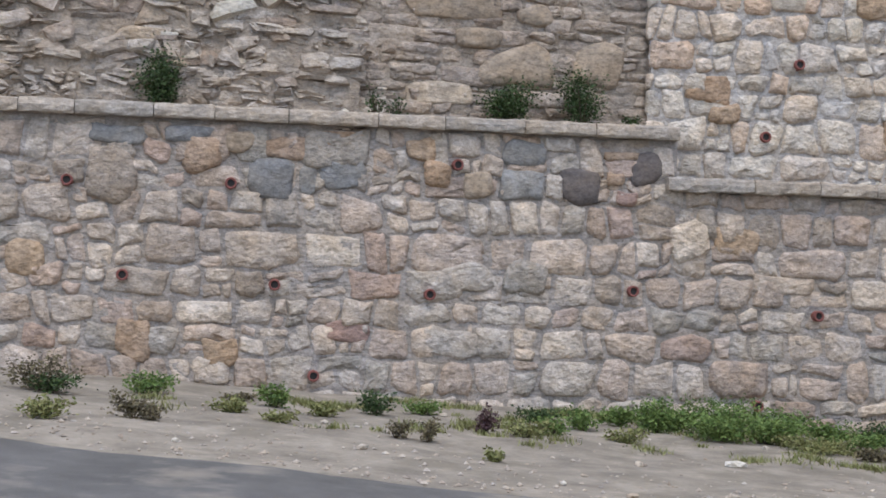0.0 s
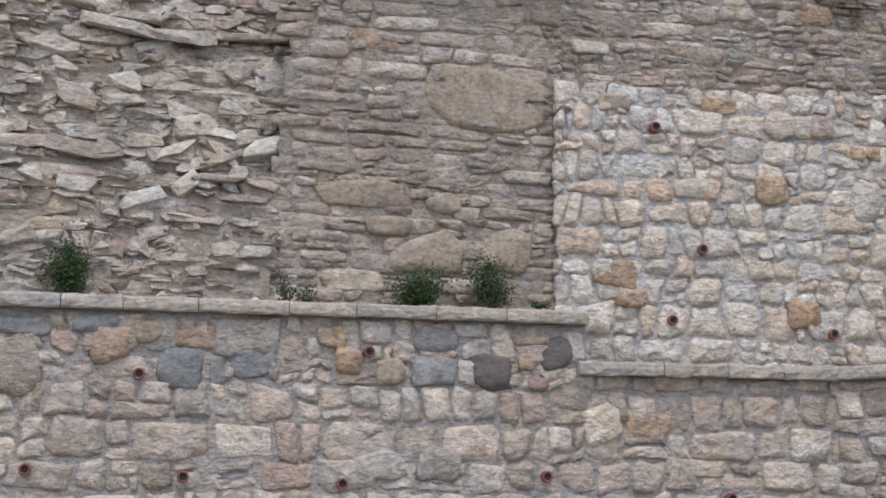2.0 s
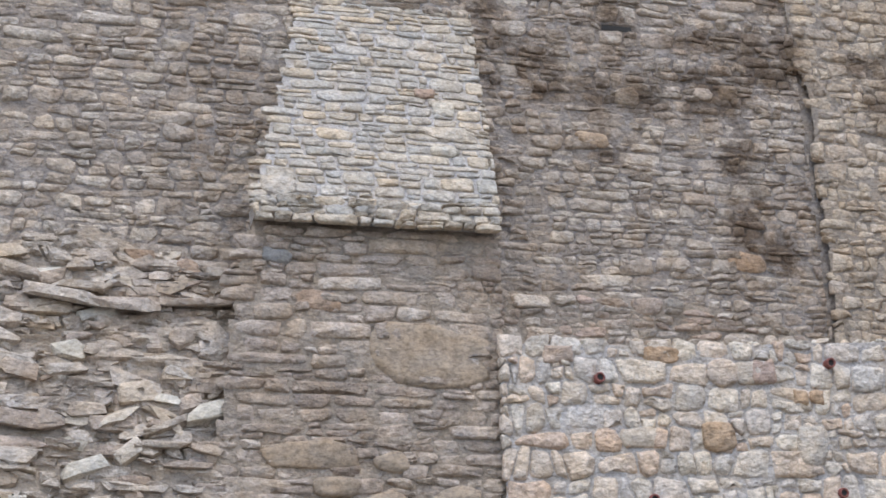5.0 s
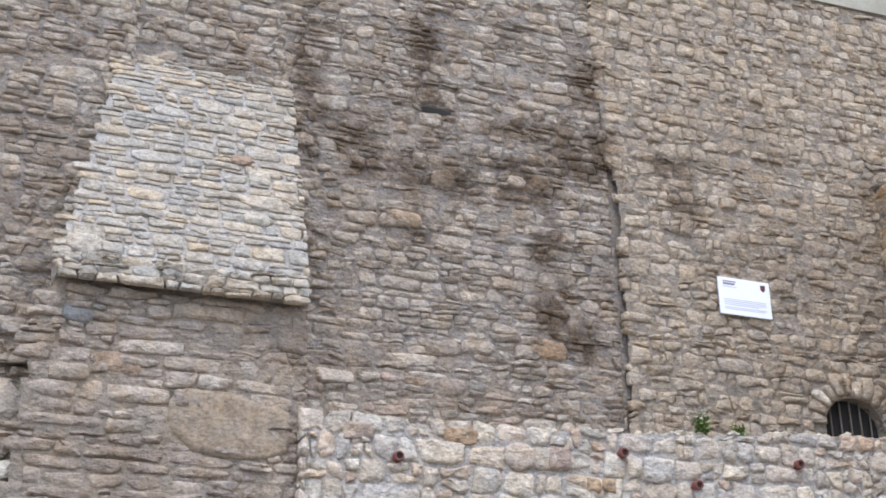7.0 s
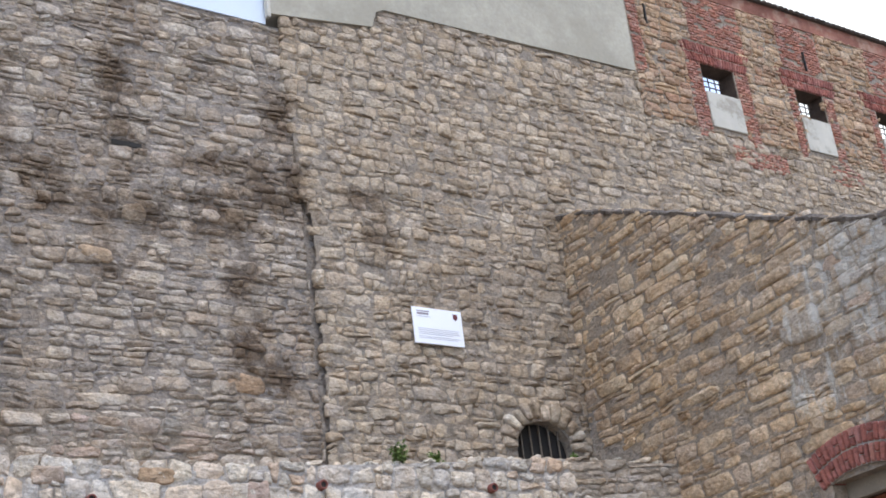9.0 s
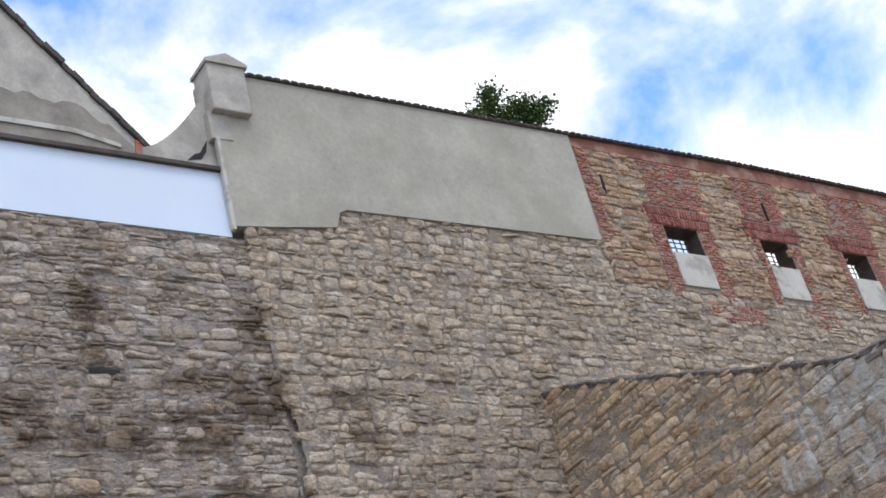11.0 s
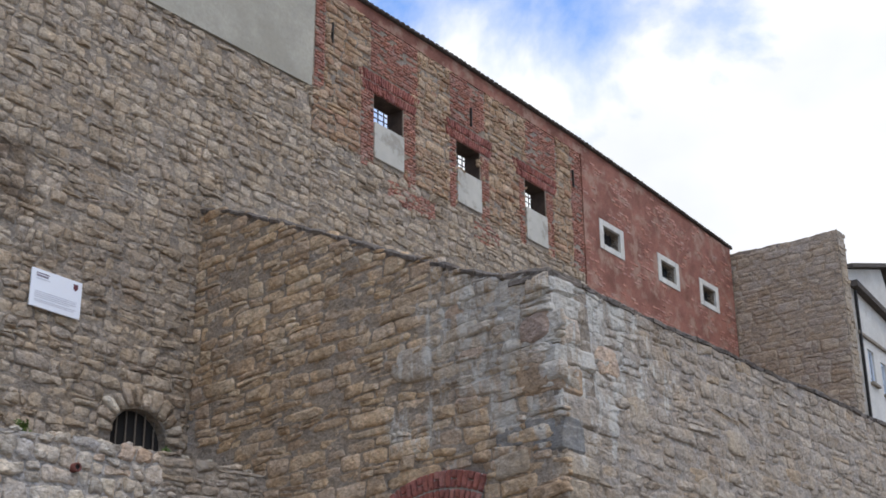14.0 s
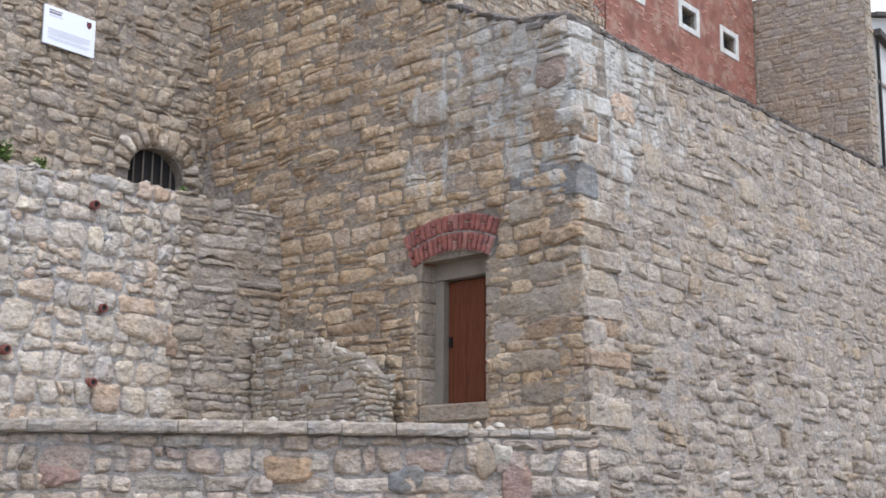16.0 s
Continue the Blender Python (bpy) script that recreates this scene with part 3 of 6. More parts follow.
def stones(cells, seed, joint=0.03, out=0.05, uneven=0.03, points=12, square=0.25, rough=0.05, tilt=0.0, crooked=0.38, broken=0.40, detail=False):
    """Vertices (cells, rings, 3) in u, v, w and the faces of one stone: a tight block with a broken, faceted face."""
    rng = np.random.default_rng(seed)
    c = np.asarray(cells, dtype=float)
    n = len(c)
    ang = (np.arange(points) + 0.5) / points * 2 * np.pi + rng.uniform(-0.12, 0.12, (n, points))
    ca, sa = np.cos(ang), np.sin(ang)
    e = np.clip(square + rng.uniform(-0.10, 0.22, (n, 1)), 0.12, 0.95)
    a, b = np.sign(ca) * np.abs(ca) ** e, np.sign(sa) * np.abs(sa) ** e
    radial = 1 - rng.uniform(0, rough * 2, (n, points))
    size_u = np.linalg.norm(c[:, 1] - c[:, 0], axis=1)[:, None]
    size_v = np.linalg.norm(c[:, 3] - c[:, 0], axis=1)[:, None]
    fit_u, fit_v = 1 - np.minimum(joint / np.maximum(size_u, 0.02), 0.5), 1 - np.minimum(joint / np.maximum(size_v, 0.02), 0.5)
    proud = np.maximum(out + rng.uniform(-uneven, uneven, (n, 1)), 0.008) + 0.03 * np.minimum(size_v, 0.6)
    lean_u, lean_v = rng.uniform(-tilt, tilt, (n, 1)), rng.uniform(-tilt, tilt, (n, 1)) + tilt * 0.5
    wide, high = float(np.median(size_u)), float(np.median(size_v))
    def ring(scale, height, wobble, shift=0.0):
        p, q = a * radial * fit_u * scale, b * radial * fit_v * scale + shift
        p, q = (p + 1) / 2, (q + 1) / 2
        uv = (c[:, None, 0] * ((1 - p) * (1 - q))[..., None] + c[:, None, 1] * (p * (1 - q))[..., None]
              + c[:, None, 2] * (p * q)[..., None] + c[:, None, 3] * ((1 - p) * q)[..., None])
        if crooked:
            uv = stir(uv, seed, wide, high, crooked)
        w = height + rng.uniform(-wobble, wobble, (n, points)) * np.abs(proud) + (p - 0.5) * lean_u + (q - 0.5) * lean_v
        return np.concatenate([uv, w[..., None]], axis=2)
    if detail:
        rings = [ring(1.0, -0.05 + 0 * proud, 0), ring(0.985, proud * 0.40, broken * 0.4), ring(0.86, proud * 0.92, broken * 0.6, 0.02), ring(0.5, proud * 1.06, broken * 0.5, 0.03)]
    else:
        rings = [ring(1.0, -0.05 + 0 * proud, 0), ring(0.975, proud * 0.60, broken * 0.55), ring(0.79, proud * 1.0, broken, 0.03)]
    last = len(rings) - 1
    mid = rings[last].mean(axis=1, keepdims=True)
    mid[..., 2] += rng.uniform(-0.12, 0.15, (n, 1)) * proud
    v = np.concatenate(rings + [mid], axis=1)
    if detail:
        hew = np.zeros(v.shape[:2])
        for k in range(7):
            d, length = rng.uniform(0, 2 * np.pi), rng.uniform(0.10, 0.34)
            hew += np.sin((math.cos(d) * v[..., 0] + 1.5 * math.sin(d) * v[..., 1]) * 2 * np.pi / length + rng.uniform(0, 6.28, (n, 1)))
        v[:, points:, 2] += 0.0055 * hew[:, points:]
    faces = []
    for k in range(last):
        for i in range(points):
            j = (i + 1) % points
            faces.append((k * points + i, k * points + j, (k + 1) * points + j, (k + 1) * points + i))
    faces += [(last * points + i, last * points + (i + 1) % points, (last + 1) * points) for i in range(points)]
    return v, faces


def set_stones(parent, face, cells, material, seed, singles=300, name="stone", near=None, shade=False, **shape):
    """Stones as pieces of a wall: the nearest ones as objects, the rest joined."""
    if not cells:
        return
    if near is not None:
        cells = sorted(cells, key=lambda c: (sum(p[0] for p in c) / 4 - near[0]) ** 2 + (sum(p[1] for p in c) / 4 - near[1]) ** 2)
    v, faces = stones(cells, seed, **shape)
    v = face(v)
    for i in range(min(singles, len(v))):
        mesh_object(name, v[i], faces, material, parent, smooth=shade, origin=v[i][-1])
    rest = v[singles:]
    if len(rest):
        k = v.shape[1]
        f = np.array([list(q) + [-1] * (4 - len(q)) for q in faces])
        allf = []
        for i in range(len(rest)):
            g = np.where(f >= 0, f + i * k, -1)
            allf += [[x for x in row if x >= 0] for row in g.tolist()]
        ob = mesh_object("far_" + name + "s", rest.reshape(-1, 3), allf, material, parent, smooth=shade)
        tagged(ob, kind="stuff")


def feature(parent, face, items, seed, shade=False, **shape):
    """Single stones that stand out: centre, half sizes, material."""
    for i, (u, v, hu, hv, material) in enumerate(items):
        cell = [((u - hu, v - hv), (u + hu, v - hv), (u + hu, v + hv), (u - hu, v + hv))]
        vv, faces = stones(cell, seed + i, **{**shape, "square": 0.62 if material == "big" else 0.30 + 0.05 * (i % 5)})
        vv = face(vv)
        mesh_object("stone", vv[0], faces, material, parent, smooth=True, origin=vv[0][-1])


def bed(parent, face, outline, skip, material, level, amp, seed, step=0.075):
    """The mortar as it was thrown on: an uneven skin that laps over the edges of the stones."""
    us, vs = [p[0] for p in outline], [p[1] for p in outline]
    u = np.arange(min(us) + 0.05, max(us) - 0.04, step)
    v = np.arange(min(vs) + 0.02, max(vs) - 0.04, step)
    uu, vv = np.meshgrid(u, v)
    hit = np.zeros(uu.shape, dtype=bool)
    for (x1, y1), (x2, y2) in zip(outline, outline[1:] + outline[:1]):
        if y1 != y2:
            hit ^= ((y1 > vv) != (y2 > vv)) & (uu < (x2 - x1) * (vv - y1) / (y2 - y1) + x1)
    for a, b, lo, hi in skip:
        hit &= ~((uu > a - 0.03) & (uu < b + 0.03) & (vv > lo - 0.03) & (vv < hi + 0.03))
    index = np.full(uu.shape, -1)
    index[hit] = np.arange(hit.sum())
    rng = np.random.default_rng(seed + 77)
    points = []
    for a, b, jitter in zip(uu[hit].tolist(), vv[hit].tolist(), rng.uniform(-0.4, 0.4, (int(hit.sum()), 2)).tolist()):
        a, b = a + jitter[0] * step, b + jitter[1] * step
        w = 0.55 * noise.noise((a * 0.9, b * 0.9, seed)) + 0.6 * noise.noise((a * 3.3, b * 4.6, seed + 5.0)) + 0.35 * noise.noise((a * 8.0, b * 11.0, seed + 9.0))
        points.append((a, b, max(0.003, level + amp * w)))
    q = np.stack([index[:-1, :-1], index[:-1, 1:], index[1:, 1:], index[1:, :-1]], axis=-1).reshape(-1, 4)
    faces = q[(q >= 0).all(axis=1)].tolist()
    if faces:
        mesh_object("mortar_skin", face(np.array(points)), faces, material, parent, smooth=True)


def masonry(parent, face, outline, wide, high, material, seed, skip=(), features=(), singles=300, near=None, lay_args=None, shade=False, skin=None, **shape):
    free = list(skip) + [(u - hu * 0.5, u + hu * 0.5, v - hv * 0.5, v + hv * 0.5) for u, v, hu, hv, _ in features]
    cells = lay(outline, wide, high, seed, skip=free, **(lay_args or {}))
    cells = clip_cells(cells, outline, list(skip))
    cells = [c for c in cells if abs((c[2][0] - c[0][0]) * (c[2][1] - c[0][1])) > 0.15 * wide * high * 0.3 and c[2][1] - c[0][1] > 0.04 and c[1][0] - c[0][0] > 0.05]
    set_stones(parent, face, cells, material, seed, singles, near=near, shade=shade, **shape)
    feature(parent, face.shifted(0.022), features, seed + 500, shade, **{**shape, "joint": 0.012, "crooked": 0.45, "points": 14, "broken": 0.16, "rough": 0.05, "detail": True})
    if skin:
        bed(parent, face, outline, list(skip), skin[0], skin[1], skin[2], seed)


def pipe(face, u, v, seed, length=0.13):
    """A clay drain pipe in the wall."""
    bm = bmesh.new()
    n, r0, r1 = 16, 0.075, 0.048
    rng = random.Random(seed)
    rings = []
    for r, w in ((r0, -0.05), (r0, length), (r0 - 0.008, length + 0.008), (r1 + 0.006, length + 0.008), (r1, length), (r1, -0.12)):
        rings.append([bm.verts.new(Vector(face(np.array([u + r * math.cos(i * 2 * math.pi / n), v + r * math.sin(i * 2 * math.pi / n), w + rng.uniform(-0.003, 0.003)])))) for i in range(n)])
    for a, b in zip(rings, rings[1:]):
        for i in range(n):
            bm.faces.new((a[i], a[(i + 1) % n], b[(i + 1) % n], b[i]))
    bm.faces.new(rings[-1])
    holder = tagged(new("drain_pipe"), "short red terracotta drain pipe set in the stone wall", "pipe", "drain pipes in the walls")
    holder.location = Vector(face(np.array([u, v, 0.0])))
    ob = part("clay_pipe", bm, "clay", None, smooth=False)
    ob.parent = holder
    ob.matrix_parent_inverse = Matrix.Translation(-holder.location)
    # a near-black disc just inside the rim paints the bore's shade
    bm = bmesh.new()
    ring = [bm.verts.new(Vector(face(np.array([u + 0.047 * math.cos(i * 2 * math.pi / n), v + 0.047 * math.sin(i * 2 * math.pi / n), length - 0.02])))) for i in range(n)]
    bm.faces.new(ring)
    ob = part("dark_bore", bm, "hollow_shade", None)
    ob.parent = holder
    ob.matrix_parent_inverse = Matrix.Translation(-holder.location)


# ---------------------------------------------------------------- ground and road
def ground_z(x, y=0.0):
    return 0.2 - 1.25 * math.tanh(x / 18) + 0.045 * noise.noise((x * 0.7, y * 0.7, 1.0)) + 0.03 * noise.noise((x * 1.9, y * 1.9, 4.0)) * min(1.0, max(0.2, (y - 12.0) / 1.5))


def steps(lo, hi, fine_lo, fine_hi, fine, coarse):
    out, x = [], lo
    while x < hi:
        out.append(x)
        x += fine if fine_lo <= x < fine_hi else (min(coarse, max(fine, abs(x - fine_lo) * 0.35)) if x < fine_lo else min(coarse, max(fine, (x - fine_hi) * 0.35)))
    return out + [hi]


def make_ground():
    xs, ys = steps(-1500, 1500, -9, 14, 0.22, 150), steps(-1500, 1500, 9, 20, 0.22, 150)
    verts = [(x, y, ground_z(x, y) - (0.2 if abs(x) < 78 and -3.5 < y < road_edge(x) - 0.5 else 0.0)) for y in ys for x in xs]
    n = len(xs)
    faces = [(j * n + i, j * n + i + 1, (j + 1) * n + i + 1, (j + 1) * n + i) for j in range(len(ys) - 1) for i in range(n - 1)]
    ob = mesh_object("ground", verts, faces, "dust", smooth=True)
    tagged(ob, "pale sandy gravel verge at the foot of the wall", "ground", kind="structure")


def road_edge(x):
    return 11.05 - 0.11 * x + 0.16 * noise.noise((x * 0.6, 7.0, 0.0)) + 0.05 * noise.noise((x * 2.9, 3.0, 0.0))


def make_road():
    xs = steps(-80, 80, -8, 8, 0.15, 8)
    rows = [0.0, 0.06, 0.3, 0.6, 0.85, 0.97, 1.0]
    verts, faces = [], []
    for x in xs:
        far = road_edge(x)
        for k, r in enumerate(rows):
            y = -4.0 + r * (far + 4.0)
            lift = 0.030 if k < len(rows) - 1 else -0.02
            verts.append((x, y, ground_z(x, y) + lift))
    m = len(rows)
    faces = [(i * m + k, (i + 1) * m + k, (i + 1) * m + k + 1, i * m + k + 1) for i in range(len(xs) - 1) for k in range(m - 1)]
    ob = mesh_object("road", verts, faces, "asphalt", smooth=True)
    tagged(ob, "worn grey asphalt road with a crumbling dusty edge", "road", kind="structure")


make_ground()
make_road()

# ---------------------------------------------------------------- the wall faces
F_LOW = at_distance(18.3)
F_PIER = at_distance(18.95)
F_SLOPE = at_distance(18.85)
F_SLOPE.batter, F_SLOPE.v0 = 0.27, 9.0
F_ROCK = at_distance(18.75)
F_ROCK.batter, F_ROCK.v0 = 0.2, 4.0
F_BACK = at_distance(19.98)
F_MAIN = at_distance(19.9)
F_TERR = Face(2.80, 19.55, 83)
F_CURVE = Face(6.81, 19.78, 128.0)
F_SIDE = Face(15.14, 13.34, 177)
F_FRONT = Face(15.14, 13.34, 82.6, 0.055, 3.2)

# lower street wall -------------------------------------------------
low = plate("wall_lower", F_LOW, [(-8, -1.2), (10.3, -1.2), (10.3, 3.06), (6.42, 3.06), (6.42, 3.76), (-8, 3.76)], -0.55, 0.0, "mortar")
tagged(low, "coursed grey sandstone retaining wall with grey mortar joints", "wall", kind="structure")
LOW_PIPES = [(-1.59, 2.93), (0.44, 2.96), (3.38, 3.31), (-0.88, 1.76), (1.03, 1.68), (3.05, 1.60), (5.81, 1.71), (8.46, 1.43), (1.56, 0.52), (7.61, 0.19)]
LOW_STONES = [
    (5.06, 3.07, 0.33, 0.24, "dark_stone"), (5.98, 3.32, 0.24, 0.22, "dark_stone"), (5.70, 2.96, 0.19, 0.13, "red_stone"),
    (1.88, 3.14, 0.33, 0.25, "blue_stone"), (4.30, 3.50, 0.33, 0.18, "blue_stone"), (4.28, 3.07, 0.32, 0.20, "blue_stone"),
    (0.95, 3.05, 0.33, 0.23, "blue_stone"), (-1.05, 3.02, 0.38, 0.30, "grey"), (1.42, 3.05, 0.13, 0.19, "blue_stone"),
    (7.31, 2.41, 0.36, 0.26, "orange"), (6.60, 2.41, 0.30, 0.26, "grey"), (2.00, 1.09, 0.31, 0.17, "red_stone"), (0.37, 0.80, 0.25, 0.19, "orange"),
    (-0.73, 0.95, 0.24, 0.26, "orange"), (-2.07, 1.95, 0.24, 0.26, "orange"), (0.08, 3.33, 0.26, 0.22, "orange"), (1.13, 3.43, 0.30, 0.15, "orange"),
    (1.84, 3.57, 0.35, 0.13, "orange"), (3.12, 3.18, 0.19, 0.20, "orange"), (2.90, 3.50, 0.22, 0.16, "orange"), (5.62, 3.52, 0.26, 0.10, "orange"), (5.55, 3.20, 0.14, 0.10, "orange"),
    (3.55, 1.82, 0.38, 0.20, "grey"), (4.35, 1.85, 0.30, 0.26, "grey"), (3.35, 0.98, 0.42, 0.24, "grey"), (7.95, 1.85, 0.50, 0.13, "grey"),
    (-1.0, 3.55, 0.40, 0.13, "blue_stone"), (-0.1, 3.58, 0.34, 0.11, "blue_stone"), (3.66, 3.05, 0.20, 0.22, "big"), (0.55, 3.5, 0.22, 0.16, "big"),
]
masonry(low, F_LOW, [(-4.6, -0.35), (10.22, -0.35), (10.22, 3.04), (6.4, 3.04), (6.4, 3.74), (-4.6, 3.74)], 0.50, 0.29, "grey", 11,
        features=LOW_STONES, singles=300, near=(3.0, 1.8), lay_args=dict(tall=0.78, irregular=0.45, waves=0.24), skin=("mortar", 0.019, 0.018), shade=True, detail=True, joint=0.02, out=0.042, uneven=0.024, points=14, square=0.27, rough=0.045, crooked=0.5, broken=0.25)
for i, (u, v) in enumerate(LOW_PIPES):
    pipe(F_LOW, u, v, 40 + i)


def coping(parent, face, joints, v0, v1, seed, over=0.19, back=0.5, name="coping_stone"):
    rng = random.Random(seed)
    for i, (a, b) in enumerate(zip(joints, joints[1:])):
        n = max(2, int((b - a) / 0.12))
        bm = bmesh.new()
        def row(w, v):
            return [bm.verts.new(Vector(face(np.array([a + 0.006 + (b - a - 0.012) * k / n, v + rng.uniform(-0.009, 0.009), w + rng.uniform(-0.014, 0.010)])))) for k in range(n + 1)]
        o = over + rng.uniform(-0.012, 0.012)
        rows = [row(-back, v0), row(o - 0.02, v0), row(o, v0 + 0.025), row(o + 0.006, (v0 + v1) / 2), row(o - 0.008, v1 - 0.03), row(o - 0.04, v1), row(-back, v1 - 0.01)]
        for r, s in zip(rows, rows[1:] + rows[:1]):
            for k in range(n):
                bm.faces.new((r[k], r[k + 1], s[k + 1], s[k]))
        for k in (0, n):
            ends = [r[k] for r in rows]
            bm.faces.new(ends if k else ends[::-1])
        bmesh.ops.recalc_face_normals(bm, faces=bm.faces[:])
        part(name, bm, "coping", parent)


coping(low, F_LOW, [-6.8, -5.9, -5.0, -4.1, -3.2, -2.2, -1.52, -0.55, 0.21, 1.15, 2.31, 3.19, 4.26, 5.23, 6.40], 3.76, 3.94, 5)
coping(low, F_LOW, [6.24, 7.47, 8.42, 9.25, 10.16], 3.07, 3.26, 6, back=0.3)

# curved lower wall running out to the bastion ----------------------
curve = plate("wall_lower_east", F_CURVE, [(-0.25, -1.8), (10.55, -1.8), (10.55, 3.10), (-0.25, 3.10)], -0.7, 0.0, "mortar")
tagged(curve, "grey sandstone retaining wall with stone coping, running out to the bastion", "wall", kind="structure")
masonry(curve, F_CURVE, [(-0.06, -1.2), (10.62, -1.2), (10.62, 3.08), (-0.06, 3.08)], 0.44, 0.23, "grey", 21,
        features=[(6.3, 2.62, 0.38, 0.18, "orange"), (9.45, 2.35, 0.24, 0.34, "red_stone"), (9.25, 2.85, 0.14, 0.18, "loose"), (7.9, 2.48, 0.28, 0.20, "blue_stone"), (9.0, 2.75, 0.16, 0.24, "big"), (3.2, 2.5, 0.33, 0.15, "red_stone")],
        singles=300, near=(6, 2.4), lay_args=dict(tall=0.75, irregular=0.45, waves=0.24), skin=("mortar", 0.019, 0.018), shade=True, detail=True, joint=0.022, out=0.042, uneven=0.024, points=14, square=0.27, rough=0.045, crooked=0.5, broken=0.25)
coping(curve, F_CURVE, [0.0, 0.9, 1.8, 2.75, 3.68, 4.77, 5.65, 6.53, 7.00, 7.75, 8.75], 3.09, 3.27, 7, back=0.5)

coping(curve, F_CURVE, [8.76, 9.05, 9.36, 9.62, 9.98, 10.22, 10.5], 3.09, 3.19, 8, over=0.06, back=0.65, name="rough_cap_stone")

# terrace floors ----------------------------------------------------
def terrace(name, corners, z0, z1, label):
    n = len(corners)
    verts = [(x, y, z1) for x, y in corners] + [(x, y, z0) for x, y in corners]
    faces = [tuple(range(n)), tuple(range(2 * n - 1, n - 1, -1))] + [(i, (i + 1) % n, (i + 1) % n + n, i + n) for i in range(n)]
    tagged(mesh_object(name, verts, faces, "soil"), label, "ground", kind="structure")


def spot(face, u, w):
    p = face(np.array([u, 0.0, w]))
    return float(p[0]), float(p[1])


terrace("ground_lower_terrace", [spot(F_LOW, -8, -0.4), spot(F_LOW, 6.3, -0.4), spot(F_LOW, 6.3, -2.2), spot(F_LOW, -8, -2.2)], 3.3, 3.88, "dusty rubble ledge behind the coping")
terrace("ground_door_terrace", [spot(F_LOW, 6.3, -0.25), spot(F_CURVE, 0.1, -0.35), spot(F_TERR, 4.0, -0.3), spot(F_TERR, 0.2, -0.3)], 2.4, 3.22, "tan rubble floor behind the coping")
terrace("ground_door_terrace_east", [spot(F_CURVE, 0.1, -0.35), spot(F_CURVE, 10.4, -0.1), spot(F_SIDE, -0.2, -0.2), spot(F_SIDE, -7.0, -0.2), spot(F_TERR, 10.0, -0.3), spot(F_TERR, 4.0, -0.3)], 2.4, 3.22, "tan rubble floor of the terrace before the door")

# pale terrace wall ---------------------------------------------------
terr = plate("wall_terrace", F_TERR, [(0.04, 3.0), (10.05, 3.0), (10.05, 7.58), (6.0, 7.36), (3.1, 7.24), (0.04, 7.2)], -0.6, 0.0, "white_mortar")
tagged(terr, "pale rough limestone terrace wall with wide light mortar joints", "wall", kind="structure")
TERR_PIPES = [(1.44, 6.69), (2.12, 4.93), (5.05, 5.02), (5.11, 6.98), (1.65, 3.90), (4.08, 3.76), (8.30, 7.00), (6.38, 6.55), (8.56, 5.32), (8.43, 4.10), (6.83, 4.47)]
TERR_STONES = [(0.84, 4.54, 0.34, 0.20, "orange"), (3.21, 5.87, 0.28, 0.22, "orange"), (2.07, 5.83, 0.36, 0.17, "loose"), (1.07, 4.19, 0.24, 0.15, "orange"), (2.44, 7.08, 0.28, 0.13, "orange"),
               (4.60, 6.46, 0.13, 0.13, "orange"), (4.86, 6.46, 0.12, 0.13, "orange"), (3.65, 4.05, 0.30, 0.28, "orange"), (10.05, 4.80, 0.12, 0.17, "orange"), (4.7, 5.75, 0.28, 0.33, "pale"),
               (8.55, 6.5, 0.22, 0.08, "blue_stone"), (0.85, 7.04, 0.28, 0.15, "grey"), (3.4, 6.82, 0.26, 0.20, "grey"), (4.05, 6.85, 0.22, 0.18, "grey"), (9.4, 5.1, 0.4, 0.22, "pale")]
masonry(terr, F_TERR, [(-0.05, 3.1), (10.2, 3.1), (10.2, 7.56), (6.0, 7.34), (3.1, 7.22), (-0.05, 7.18)], 0.40, 0.265, "pale", 31, features=TERR_STONES,
        singles=300, near=(4.5, 5.5), lay_args=dict(tall=0.78, irregular=0.7, waves=0.3), skin=("white_mortar", 0.016, 0.020), shade=True, detail=True, joint=0.02, out=0.05, uneven=0.028, points=14, square=0.31, rough=0.04, crooked=0.6, broken=0.3)
F_TERR_END = Face(12.73, 20.77, 101.6)
terr_end = plate("wall_terrace_end", F_TERR_END, [(0, 3.0), (2.2, 3.0), (2.2, 7.32), (1.2, 7.45), (0, 7.58)], -0.5, 0.0, "tan_mortar")
tagged(terr_end, "older brown end of the terrace wall meeting the bastion", "wall", kind="structure")
masonry(terr_end, F_TERR_END, [(0.0, 3.1), (2.15, 3.1), (2.15, 7.32), (1.2, 7.46), (0.0, 7.6)], 0.50, 0.17, "front", 32,
        singles=120, lay_args=dict(tall=0.2, irregular=0.45, waves=0.3), skin=("tan_mortar", 0.016, 0.024), shade=True, joint=0.018, out=0.036, uneven=0.03, points=12, square=0.36, rough=0.03, crooked=0.6)
for i, (u, v) in enumerate(TERR_PIPES):
    pipe(F_TERR, u, v, 70 + i, 0.15)

terrace("ground_upper_terrace", [spot(F_TERR, -0.1, -0.3), spot(F_TERR, 10.0, -0.3), spot(F_TERR_END, 2.2, -0.3), spot(F_SIDE, -9.8, -0.2), spot(F_BACK, 5.0, 0.0)], 6.4, 7.18, "rubble strip on top of the pale terrace wall")

